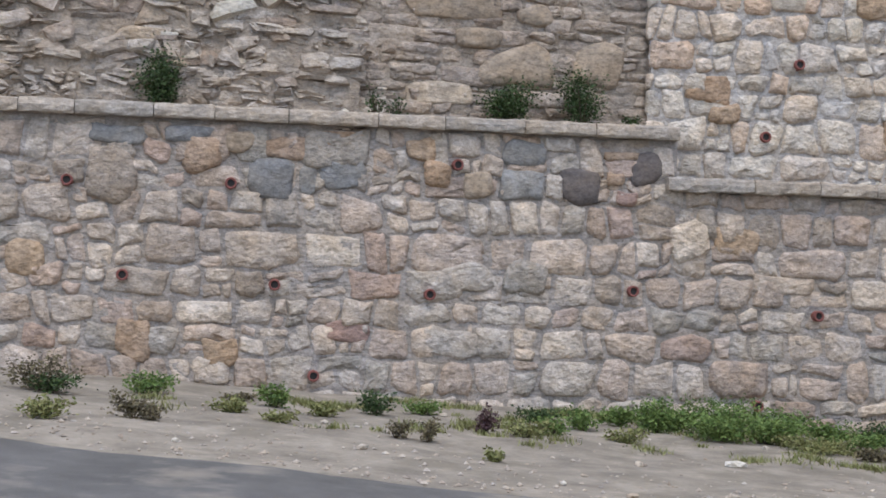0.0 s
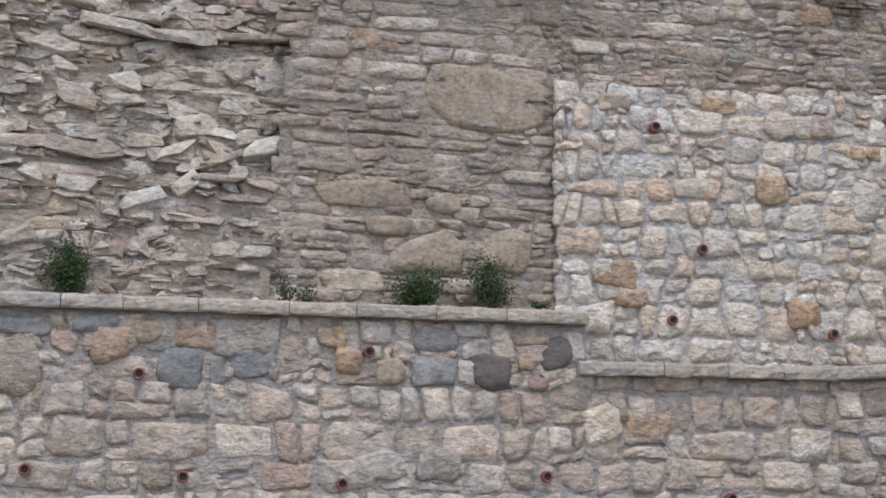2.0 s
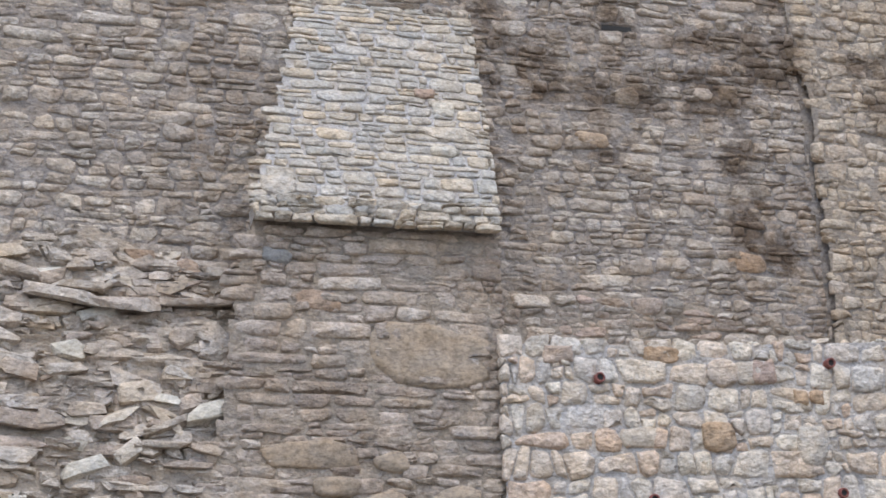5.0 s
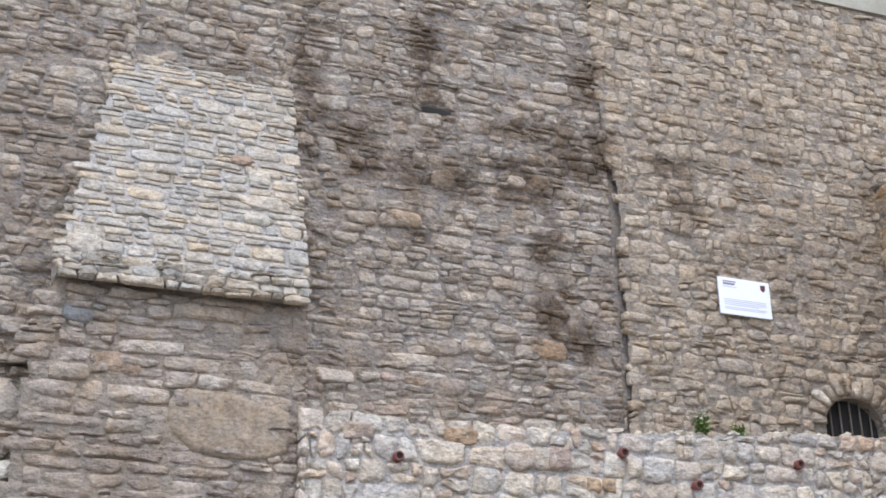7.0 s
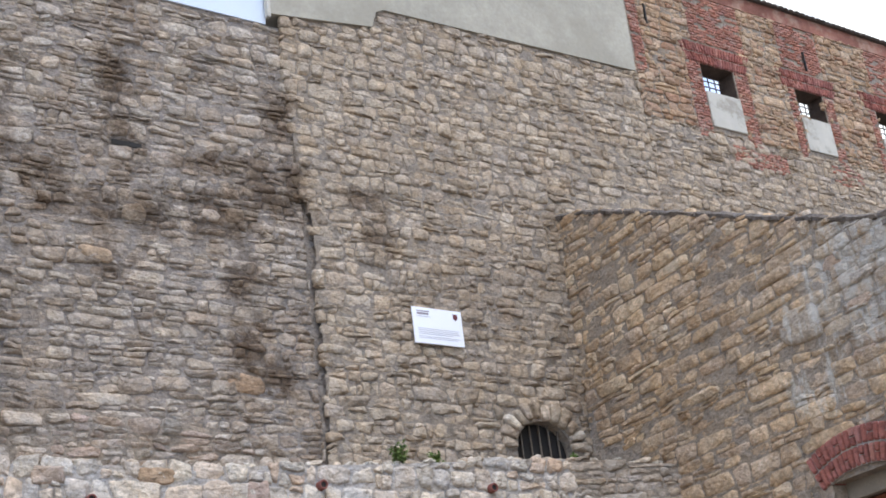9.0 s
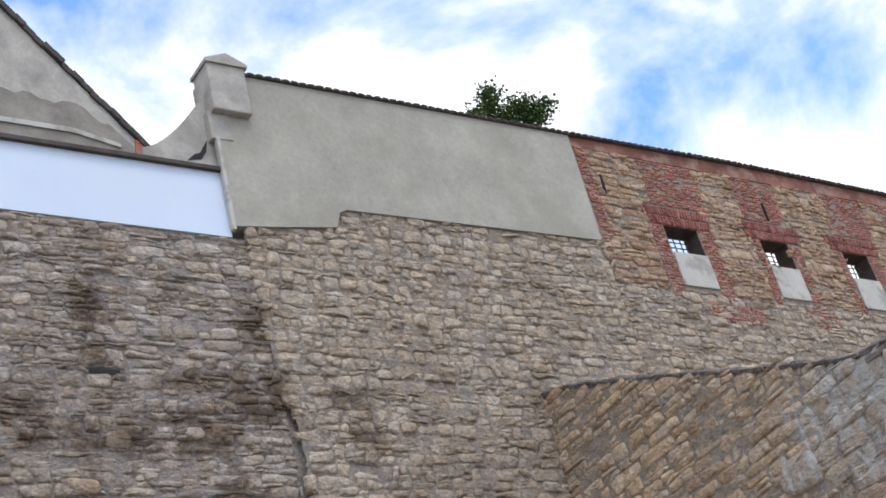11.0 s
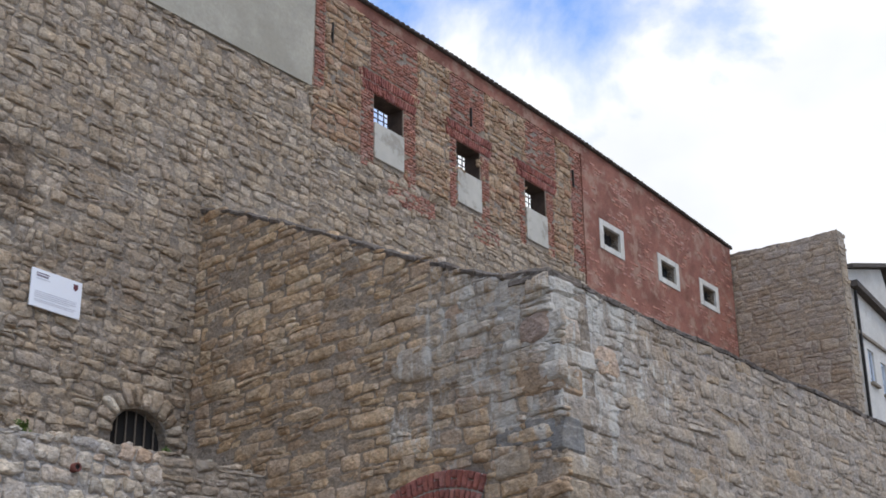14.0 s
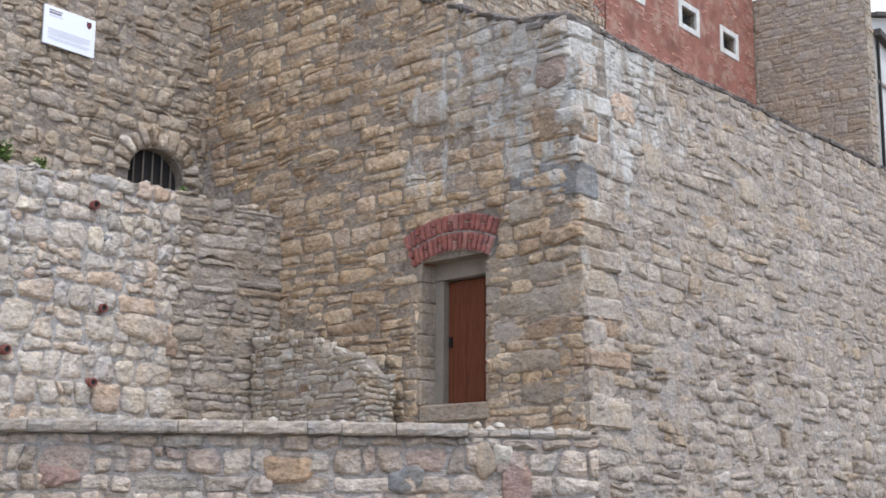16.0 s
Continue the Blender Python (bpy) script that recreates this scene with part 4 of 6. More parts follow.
# low broken wall before the door -----------------------------------
p0, p1 = F_TERR_END(np.array([1.55, 0, 0.10])), F_SIDE(np.array([-3.85, 0, 0.75]))
F_STUB = Face(p0[0], p0[1], math.degrees(math.atan2(p1[0] - p0[0], p1[1] - p0[1])))
STUB = float(np.linalg.norm(p1 - p0))
stub = plate("wall_stub", F_STUB, [(0, 3.0), (STUB, 3.0), (STUB - 0.05, 4.2), (STUB - 0.45, 4.55), (STUB * 0.45, 4.95), (0, 5.15)], -0.40, -0.02, "front_mortar")
tagged(stub, "low broken rubble wall of thin tan stones beside the door", "wall", kind="structure")
masonry(stub, F_STUB, [(0, 3.1), (STUB, 3.1), (STUB - 0.02, 4.25), (STUB - 0.4, 4.6), (STUB * 0.45, 5.0), (0, 5.2)], 0.36, 0.13, "loose", 35, features=[(STUB * 0.48, 4.1, 0.17, 0.1, "orange")],
        singles=200, lay_args=dict(tall=0.15, irregular=0.6, waves=0.55), skin=("front_mortar", 0.012, 0.024), shade=True, joint=0.012, out=0.045, uneven=0.035, points=12, square=0.24, rough=0.03, crooked=0.6, tilt=0.05)
F_STUB_END = Face(p1[0], p1[1], 90.0)
masonry(stub, F_STUB_END, [(-0.05, 3.1), (0.5, 3.1), (0.5, 4.2), (-0.05, 4.3)], 0.3, 0.12, "loose", 36, singles=60, lay_args=dict(tall=0.15, irregular=0.6, waves=0.55), skin=("front_mortar", 0.012, 0.024), shade=True, joint=0.015, out=0.045, uneven=0.035, points=12, square=0.24, rough=0.04, crooked=0.6)

# old pier -------------------------------------------------------------
pier = plate("wall_pier", F_PIER, [(1.9, 3.0), (6.3, 3.0), (6.2, 8.95), (2.6, 8.95), (2.4, 7.5), (2.2, 5.6)], -1.4, 0.0, "tan_mortar")
tagged(pier, "old brown rubble buttress with a huge boulder built in", "wall", kind="structure")
PIER_STONES = [(5.16, 7.0, 1.03, 0.57, "big"), (3.43, 5.52, 0.74, 0.21, "big"), (4.30, 4.72, 0.58, 0.33, "big"), (5.44, 4.80, 0.42, 0.34, "big"), (2.94, 8.41, 0.24, 0.13, "blue_stone"), (3.25, 4.32, 0.50, 0.17, "loose"),
               (4.55, 5.45, 0.30, 0.16, "big"), (2.75, 5.05, 0.55, 0.17, "old"), (3.75, 5.1, 0.36, 0.17, "big"), (3.55, 7.75, 0.33, 0.17, "orange")]
masonry(pier, F_PIER, [(1.85, 3.9), (6.3, 3.9), (6.28, 8.9), (2.5, 8.9), (2.28, 7.5), (2.08, 5.6)], 0.55, 0.155, "old", 41, features=PIER_STONES,
        singles=300, near=(4.2, 6), lay_args=dict(tall=0.5, irregular=0.5, waves=0.5), skin=("tan_mortar", 0.013, 0.026), shade=True, joint=0.018, out=0.034, uneven=0.035, points=12, square=0.31, rough=0.03, crooked=0.7, tilt=0.03)
slope = plate("wall_pier_slope", F_SLOPE, [(2.59, 8.95), (6.25, 8.95), (6.22, 13.6), (3.62, 13.6)], -0.6, -0.05, "white_mortar")
tagged(slope, "sloping upper buttress of pale slab stones with white mortar", "wall", kind="structure")
masonry(slope, F_SLOPE, [(2.52, 9.10), (6.3, 9.10), (6.34, 13.6), (3.5, 13.6)], 0.48, 0.145, "slate", 43,
        features=[(5.35, 11.45, 0.17, 0.12, "orange"), (5.62, 11.15, 0.2, 0.15, "loose"), (5.55, 10.35, 0.22, 0.1, "loose"), (5.7, 10.7, 0.42, 0.13, "slate"), (2.95, 9.5, 0.3, 0.18, "slate")],
        singles=300, near=(4.4, 10), lay_args=dict(tall=0.45, irregular=0.5, waves=0.35), skin=("white_mortar", 0.006, 0.012), shade=True, joint=0.018, out=0.03, uneven=0.015, points=12, square=0.28, rough=0.04, crooked=0.4)
masonry(slope, F_SLOPE.shifted(0.15), [(2.57, 8.86), (6.24, 8.90), (6.24, 9.30), (2.57, 9.26)], 0.40, 0.12, "slate", 44,
        singles=60, lay_args=dict(tall=0.35, irregular=0.5, waves=0.3), shade=True, joint=0.008, out=0.05, uneven=0.035, points=12, square=0.24, rough=0.04, crooked=0.5, tilt=0.05)
slab("ledge", F_SLOPE, [2.6, 6.22], [8.98, 9.22], [], -0.5, 0.145, "white_mortar", slope, "projecting mortared ledge")

# bedrock at the left of the pier --------------------------------------
def make_rock():
    nu, nv = 170, 120
    verts = []
    for j in range(nv + 1):
        for i in range(nu + 1):
            u, v = -6.5 + 9.0 * i / nu, 3.7 + 5.6 * j / nv
            layer = v + 0.10 * u + 0.25 * noise.noise((u * 0.5, v * 0.5, 2.0))
            w = 0.16 * noise.noise((u * 0.8, layer * 3.5, 0.0)) + 0.13 * noise.noise((u * 2.2, layer * 8.0, 5.0)) + 0.05 * noise.noise((u * 5.0, layer * 21.0, 8.0)) + 0.22 * noise.noise((u * 0.35, v * 0.4, 9.0)) - 0.075 - 0.5 * max(0.0, min(1.0, (v - 8.0) / 0.9))
            verts.append((u, v, w))
    faces = [(j * (nu + 1) + i, j * (nu + 1) + i + 1, (j + 1) * (nu + 1) + i + 1, (j + 1) * (nu + 1) + i) for j in range(nv) for i in range(nu)]
    ob = mesh_object("bedrock", F_ROCK(np.array(verts)), faces, "rock")
    tagged(ob, "rough bedded natural rock with loose angular slabs", "rock", kind="structure")
    return ob


rock = make_rock()
masonry(rock, F_ROCK, [(-5.5, 3.95), (2.15, 3.95), (2.4, 6.0), (2.6, 8.2), (1.4, 8.6), (0.4, 9.05), (-1.2, 8.5), (-5.5, 9.2)], 0.46, 0.125, "rock", 51,
        singles=300, near=(0.5, 6), lay_args=dict(tall=0.25, irregular=0.8, waves=0.9, slope=-0.06), skin=("tan_mortar", 0.02, 0.06), joint=0.012, out=0.05, uneven=0.085, points=10, square=0.3, rough=0.06, crooked=0.9, tilt=0.11)


def rock_block(u, v, w, hu, hv, hw, turn, nod, material, seed):
    """An angular broken slab: the hull of points strewn over a box, its faces left sharp."""
    rng = random.Random(seed)
    bm = bmesh.new()
    for sx, sy, sz in itertools.product((-1, 1), (-1, 1), (-1, 1)):
        for _ in range(3):
            bm.verts.new((sx * rng.uniform(0.1, 1.0), sy * rng.uniform(0.4, 1.0), sz * rng.uniform(0.1, 1.0)))
    bmesh.ops.convex_hull(bm, input=bm.verts[:])
    loose = [q for q in bm.verts if not q.link_faces]
    bmesh.ops.delete(bm, geom=loose, context="VERTS")
    bmesh.ops.recalc_face_normals(bm, faces=bm.faces[:])
    c, s = math.cos(radians(turn)), math.sin(radians(turn))
    for q in bm.verts:
        a, b, d = q.co.x * hu, q.co.z * hv, q.co.y * hw
        a, b = a * c - b * s, a * s + b * c
        b += d * nod
        q.co = Vector(F_ROCK(np.array([u + a, v + b, w + d])))
    part("rock_slab", bm, material, rock)


# the large slabs that stand out: place, depth, half sizes, turn, nod
for i, (u, v, w, hu, hv, hw, turn, nod, m) in enumerate((
        (0.05, 7.86, 0.12, 0.62, 0.15, 0.34, -8, -0.25, "rock"), (0.85, 7.76, 0.12, 0.60, 0.14, 0.34, -3, -0.25, "old"), (0.30, 8.00, 0.08, 0.60, 0.09, 0.28, -4, -0.2, "rock"), (1.75, 7.82, 0.08, 0.46, 0.10, 0.28, 5, -0.2, "old"), (2.2, 7.84, 0.06, 0.36, 0.10, 0.24, 0, -0.2, "old"), (1.50, 8.04, 0.05, 0.30, 0.13, 0.2, 18, -0.1, "big"),
        (1.28, 7.18, 0.06, 0.16, 0.26, 0.16, 18, 0.1, "old"), (0.88, 7.20, 0.05, 0.28, 0.14, 0.16, 18, 0.0, "old"), (1.66, 7.25, 0.06, 0.20, 0.24, 0.16, -35, 0.1, "old"), (2.12, 7.24, 0.03, 0.32, 0.36, 0.14, -14, 0.1, "old"),
        (0.50, 7.05, 0.05, 0.20, 0.15, 0.16, -10, 0.0, "rock"), (1.6, 6.72, 0.04, 0.32, 0.16, 0.16, 8, -0.1, "tan"), (0.1, 6.72, 0.05, 0.36, 0.11, 0.2, 10, 0.1, "rock"), (-0.55, 6.85, 0.05, 0.30, 0.12, 0.18, -12, 0.1, "rock"), (-0.7, 7.2, 0.05, 0.26, 0.14, 0.18, -20, 0.1, "rock"),
        (0.42, 5.33, 0.07, 0.38, 0.13, 0.18, 19, 0.3, "loose"), (0.98, 5.54, 0.07, 0.24, 0.14, 0.18, 42, 0.2, "loose"), (2.05, 6.10, 0.07, 0.40, 0.18, 0.24, 8, 0.3, "loose"), (1.45, 5.92, 0.07, 0.38, 0.09, 0.22, 22, 0.2, "rock"), (1.5, 5.66, 0.08, 0.40, 0.09, 0.26, -2, -0.1, "rock"), (2.0, 5.62, 0.06, 0.32, 0.09, 0.24, -8, -0.1, "old"), (1.75, 5.40, 0.04, 0.50, 0.07, 0.22, -4, -0.1, "old"),
        (-0.4, 6.00, 0.07, 0.60, 0.15, 0.2, -9, -0.1, "old"), (-1.25, 6.08, 0.07, 0.50, 0.15, 0.2, -3, -0.1, "old"), (0.45, 6.15, 0.06, 0.34, 0.16, 0.2, -6, 0.0, "rock"), (1.08, 6.42, 0.05, 0.32, 0.20, 0.18, 6, 0.0, "tan"), (-0.5, 5.66, 0.02, 0.55, 0.16, 0.16, 2, 0.0, "old"), (-1.1, 5.28, 0.02, 0.50, 0.16, 0.16, -3, 0.0, "old"), (2.0, 6.52, 0.04, 0.30, 0.15, 0.16, 3, 0.0, "old"),
        (-1.9, 7.7, 0.06, 0.6, 0.14, 0.24, -6, -0.1, "rock"), (-2.3, 6.6, 0.05, 0.6, 0.16, 0.2, 4, 0.0, "old"), (-2.8, 5.4, 0.05, 0.6, 0.18, 0.2, -4, 0.0, "rock"), (1.75, 8.42, 0.0, 0.26, 0.14, 0.16, 2, 0.0, "orange"), (1.05, 8.55, 0.0, 0.28, 0.15, 0.16, -3, 0.0, "orange"), (0.85, 8.25, 0.02, 0.32, 0.14, 0.16, 0, 0.0, "rock"))):
    rock_block(u, v, w - 0.04, hu * 0.92, hv * 0.86, hw * 0.85, turn, nod, m, 1400 + i)


def rock_chunks():
    rng = random.Random(13)
    for i in range(330):
        u, v = rng.uniform(-3.6, 2.2), rng.uniform(4.3, 8.7)
        if 5.3 > v and rng.random() < 0.4:
            continue
        big = rng.choice((0.5, 0.7, 0.9, 1.0, 1.3))
        rock_block(u, v, rng.uniform(-0.05, 0.06), 0.20 * big * rng.uniform(0.8, 1.6), 0.075 * big * rng.uniform(0.7, 1.6), 0.12 * big, rng.gauss(-2, 14), rng.uniform(-0.3, 0.5), rng.choice(("rock", "rock", "rock", "loose", "tan", "old", "old")), 1500 + i)


rock_chunks()

# main wall, left and recessed stretch ----------------------------------
back = slab("wall_main_west", F_BACK, [-9, 12.30], [3, 16.33], [], -0.9, 0.0, "dark_mortar")
tagged(back, "tall old town wall of sooty brown rubble stone", "wall", kind="structure")
masonry(back, F_BACK, [(-5.5, 7.9), (3.7, 7.9), (3.7, 16.31), (-5.5, 16.31)], 0.46, 0.145, "soot", 61, singles=150, near=(2.0, 11),
        lay_args=dict(tall=0.5, irregular=0.6, waves=0.55), skin=("dark_mortar", 0.012, 0.026), shade=True, joint=0.018, out=0.034, uneven=0.025, points=12, square=0.32, rough=0.03, crooked=0.55, tilt=0.03)
masonry(back, F_BACK, [(3.6, 12.6), (6.3, 12.6), (6.0, 16.31), (3.7, 16.31)], 0.46, 0.145, "soot", 62, singles=0,
        lay_args=dict(tall=0.5, irregular=0.6, waves=0.55), skin=("dark_mortar", 0.012, 0.026), shade=True, joint=0.018, out=0.034, uneven=0.025, points=12, square=0.32, rough=0.03, crooked=0.55, tilt=0.03)
masonry(back, F_BACK, [(6.0, 7.0), (12.31, 7.0), (12.31, 12.5), (12.24, 12.9), (12.3, 14.0), (12.2, 16.31), (6.0, 16.31)], 0.46, 0.145, "soot", 63, singles=300, near=(9, 11), skip=[(8.65, 9.22, 13.17, 13.29), (12.30, 13.0, 6.5, 12.5)],
        features=[(10.9, 12.15, 0.19, 0.17, "tan"), (10.4, 12.1, 0.20, 0.12, "old"), (11.2, 12.7, 0.17, 0.12, "tan"), (9.0, 11.9, 0.22, 0.16, "tan"), (10.9, 9.1, 0.4, 0.22, "orange"), (8.3, 11.1, 0.3, 0.14, "orange"), (8.9, 8.9, 0.3, 0.14, "soot")],
        lay_args=dict(tall=0.5, irregular=0.6, waves=0.6), skin=("dark_mortar", 0.013, 0.028), shade=True, joint=0.018, out=0.034, uneven=0.03, points=12, square=0.32, rough=0.03, crooked=0.55, tilt=0.04)
# no slot is cut: a thin near-black plate paints its shade
block("putlog_hole", F_BACK, 8.66, 9.21, 13.18, 13.28, 0.0, 0.012, "hollow_shade", back, "flat dark plate for the shade in a missing stone's slot")
slab("seam_fill", F_MAIN, [12.2, 12.374], [12.7, 16.5], [], -0.075, -0.004, "tan_mortar", back)
slab("groove_back", F_BACK, [12.0, 12.6], [3, 16.32], [], -0.88, -0.02, "dark_mortar", back, "dark mortar deep in the vertical joint")
apron = plate("wall_foot", F_BACK, [(6.0, 6.8), (12.35, 6.8), (12.33, 7.6), (11.0, 8.1), (9.2, 8.35), (7.6, 8.4), (6.0, 8.3)], -0.05, 0.16, "tan_mortar")
tagged(apron, "sloping plastered rubble footing of the old wall", "wall", kind="structure")
masonry(apron, F_BACK.shifted(0.16), [(6.1, 6.9), (12.3, 6.9), (12.3, 7.55), (11.0, 8.05), (9.2, 8.3), (7.6, 8.35), (6.1, 8.25)], 0.48, 0.16, "grey", 66, singles=200,
        lay_args=dict(tall=0.2, irregular=0.6, waves=0.5), skin=("tan_mortar", 0.012, 0.03), shade=True, joint=0.02, out=0.04, uneven=0.03, points=12, square=0.42, rough=0.03, crooked=0.8, tilt=0.06)

# main wall, right stretch with plaque and windows ----------------------
WINDOWS = [(23.86, 25.01, 17.50, 18.30), (27.28, 28.35, 17.50, 18.34), (30.53, 31.58, 17.50, 18.36)]
SMALL = [(34.69, 35.69, 17.67, 18.27), (38.29, 39.27, 17.67, 18.26), (41.18, 42.12, 17.67, 18.24)]
ARCH = (16.46, 17.82, 7.4, 8.36)
main = slab("wall_main_east", F_MAIN, [12.375, 43.62], [3, 20.30], WINDOWS + SMALL + [(ARCH[0], ARCH[1], 7.4, 8.82), (12.37, 12.5, 2.9, 12.45)], -0.5, 0.0, "tan_mortar")
tagged(main, "tall town wall of tan rubble with a later brick parapet storey", "wall", kind="structure")
masonry(main, F_MAIN, [(12.33, 7.0), (21.6, 7.0), (21.6, 17.45), (14.5, 17.3), (14.3, 16.8), (12.08, 16.5), (12.22, 14.0), (12.12, 12.9), (12.33, 12.5)], 0.38, 0.155, "tan", 71, skip=[(16.2, 18.1, 7.3, 9.02), (11.5, 12.33, 6.5, 12.5)], singles=300, near=(15.5, 10),
        lay_args=dict(tall=0.7, irregular=0.6, waves=0.55), skin=("tan_mortar", 0.011, 0.017), shade=True, joint=0.016, out=0.028, uneven=0.030, points=12, square=0.28, rough=0.045, crooked=0.7, tilt=0.03)
masonry(main, F_MAIN, [(21.6, 7.0), (33.6, 7.0), (33.6, 16.4), (21.6, 16.4)], 0.42, 0.15, "tan", 72, singles=0,
        lay_args=dict(tall=0.6, irregular=0.5, waves=0.5), skin=("tan_mortar", 0.011, 0.017), shade=True, joint=0.016, out=0.026, uneven=0.030, points=12, square=0.3, rough=0.045, crooked=0.7, tilt=0.03)
BRICKS = [(23.4, 25.45, 18.28, 18.85), (26.85, 28.8, 18.32, 18.85), (30.1, 32.05, 18.34, 18.85), (23.35, 23.84, 16.2, 18.28), (25.03, 25.5, 16.2, 18.28), (26.95, 27.26, 16.2, 18.3), (28.37, 28.75, 16.2, 18.3), (30.2, 30.5, 16.3, 18.3), (31.6, 31.95, 16.3, 18.3),
          (23.7, 25.6, 18.9, 20.3), (27.0, 28.6, 18.9, 20.3), (30.6, 32.2, 18.9, 20.3), (33.0, 33.6, 16.4, 20.3), (21.65, 22.0, 17.6, 20.3), (28.0, 29.2, 15.7, 16.25), (24.4, 26.3, 15.6, 16.2)]
free = BRICKS + [(a - 0.05, b + 0.05, 16.4, d + 0.05) for a, b, c, d in WINDOWS]
masonry(main, F_MAIN, [(21.6, 16.4), (33.6, 16.4), (33.6, 20.3), (21.6, 20.3)], 0.40, 0.14, "storey", 73, skip=free, singles=0,
        lay_args=dict(tall=0.5, irregular=0.6, waves=0.55), skin=("tan_mortar", 0.012, 0.02), shade=True, joint=0.012, out=0.034, uneven=0.028, points=12, square=0.24, rough=0.03, crooked=0.65)
openings = [(a, b, 16.45, d) for a, b, c, d in WINDOWS]
for k, (a, b, c, d) in enumerate(BRICKS):
    if k < 3:
        count = int((b - a) / 0.082)
        cells = []
        for i in range(count):
            m, lean = a + (i + 0.5) * (b - a) / count, (i + 0.5) / count - 0.5
            for lo, hi in ((0.0, 0.48), (0.5, 1.0)):
                y0, y1 = c + (d - c) * lo, c + (d - c) * hi
                s0, s1 = m + lean * 0.5 * lo, m + lean * 0.5 * hi
                cells.append(((s0 - 0.038, y0), (s0 + 0.038, y0), (s1 + 0.038, y1), (s1 - 0.038, y1)))
        set_stones(main, F_MAIN, cells, "brick", 300 + k, 0, name="brick", joint=0.008, out=0.035, uneven=0.006, points=12, square=0.24, rough=0.04, crooked=0.1)
    else:
        cells, row, y = [], 0, c
        while y < d - 0.05:
            x = a - (0.13 if row % 2 else 0.0)
            while x < b:
                x0, x1 = max(x, a), min(x + 0.26, b)
                if x1 - x0 > 0.06:
                    cells.append(((x0, y), (x1, y), (x1, y + 0.08), (x0, y + 0.08)))
                x += 0.26
            y, row = y + 0.08, row + 1
        worn = random.Random(40 + k)
        set_stones(main, F_MAIN, [q for q in cells if worn.random() < 0.86], "worn_brick", 320 + k, 0, name="brick", joint=0.012, out=0.03, uneven=0.012, points=12, square=0.24, rough=0.04, crooked=0.1)

# red stretch at the far end
red = slab("wall_red", F_MAIN, [33.6, 43.62], [8.0, 20.29], [(a - 0.2, b + 0.2, c - 0.17, d + 0.17) for a, b, c, d in SMALL], 0.003, 0.06, "red_render")
tagged(red, "red washed brick wall with small framed windows", "wall", kind="structure")
cells, row, y = [], 0, 13.0
while y < 20.25:
    x = 33.62 - (0.15 if row % 2 else 0)
    while x < 43.6:
        x0, x1 = max(x, 33.62), min(x + 0.30, 43.6)
        if x1 - x0 > 0.08 and not any(a - 0.23 < x1 and x0 < b + 0.23 and c - 0.21 < y + 0.1 and y < d + 0.21 for a, b, c, d in SMALL):
            cells.append(((x0, y), (x1, y), (x1, y + 0.1), (x0, y + 0.1)))
        x += 0.30
    y, row = y + 0.1, row + 1
keep = random.Random(8)
set_stones(red, F_MAIN.shifted(0.06), [c for c in cells if keep.random() < 0.2 + 0.9 * noise.noise((c[0][0] * 0.8, c[0][1] * 0.8, 2.0))], "worn_brick", 350, 0, name="brick", joint=0.014, out=0.004, uneven=0.006, points=12, square=0.24, rough=0.04, crooked=0.1)


def grille(name, face, a, b, c, d, w, across, up, r, parent, label):
    bm = bmesh.new()
    def bar(p, q):
        p, q = Vector(face(np.array(p))), Vector(face(np.array(q)))
        m = (p + q) / 2
        rot = (q - p).to_track_quat("Z", "Y").to_matrix().to_4x4()
        bmesh.ops.create_cone(bm, cap_ends=True, segments=6, radius1=r, radius2=r, depth=(q - p).length, matrix=Matrix.Translation(m) @ rot)
    for i in range(1, across + 1):
        x = a + (b - a) * i / (across + 1)
        bar((x, c, w), (x, d, w))
    for j in range(1, up + 1):
        y = c + (d - c) * j / (up + 1)
        bar((a, y, w), (b, y, w))
    return part(name, bm, "iron", parent, label)


for k, (a, b, c, d) in enumerate(WINDOWS):
    win = tagged(new("window_%d" % (k + 1)), "half-blocked wall opening with an iron grille and white board below", "window", "windows in the brick storey", "structure")
    grille("grille", F_MAIN, a, b, c, d, -0.44, 4, 4, 0.016, win, "dark iron bars")
    # added linings, coloured near-black for the unlit jamb and head
    block("reveal", F_MAIN, b - 0.02, b + 0.05, c, d + 0.02, -0.5, -0.02, "reveal_shade", win, "reveal lining coloured dark for the shade in the opening", edge=0.005)
    block("head", F_MAIN, a, b, d - 0.02, d + 0.05, -0.5, -0.02, "reveal_shade", win, "head lining coloured dark for the shade in the opening", edge=0.005)
    block("panel", F_MAIN, a - 0.01, b + 0.01, 16.53, c, 0.0, 0.05, "white_panel", win, "white board", edge=0.015, seed=k)
for k, (a, b, c, d) in enumerate(SMALL):
    win = tagged(new("window_%d" % (k + 4)), "small window, its shaded inside painted as a dark block in a white plaster surround", "window", "small windows in the red wall", "structure")
    for n, (u0, u1, v0, v1) in enumerate(((a - 0.22, a, c - 0.19, d + 0.19), (b, b + 0.22, c - 0.19, d + 0.19), (a, b, c - 0.19, c), (a, b, d, d + 0.19))):
        block("surround", F_MAIN, u0, u1, v0, v1, -0.02, 0.085, "lime", win, "white plaster surround", edge=0.01, seed=n)
    block("pane", F_MAIN, a, b, c, d, -0.27, -0.25, "glass", win, "dark glass", edge=0.0)
    grille("grille", F_MAIN, a, b, c, d, -0.15, 3, 3, 0.013, win, "iron bars")
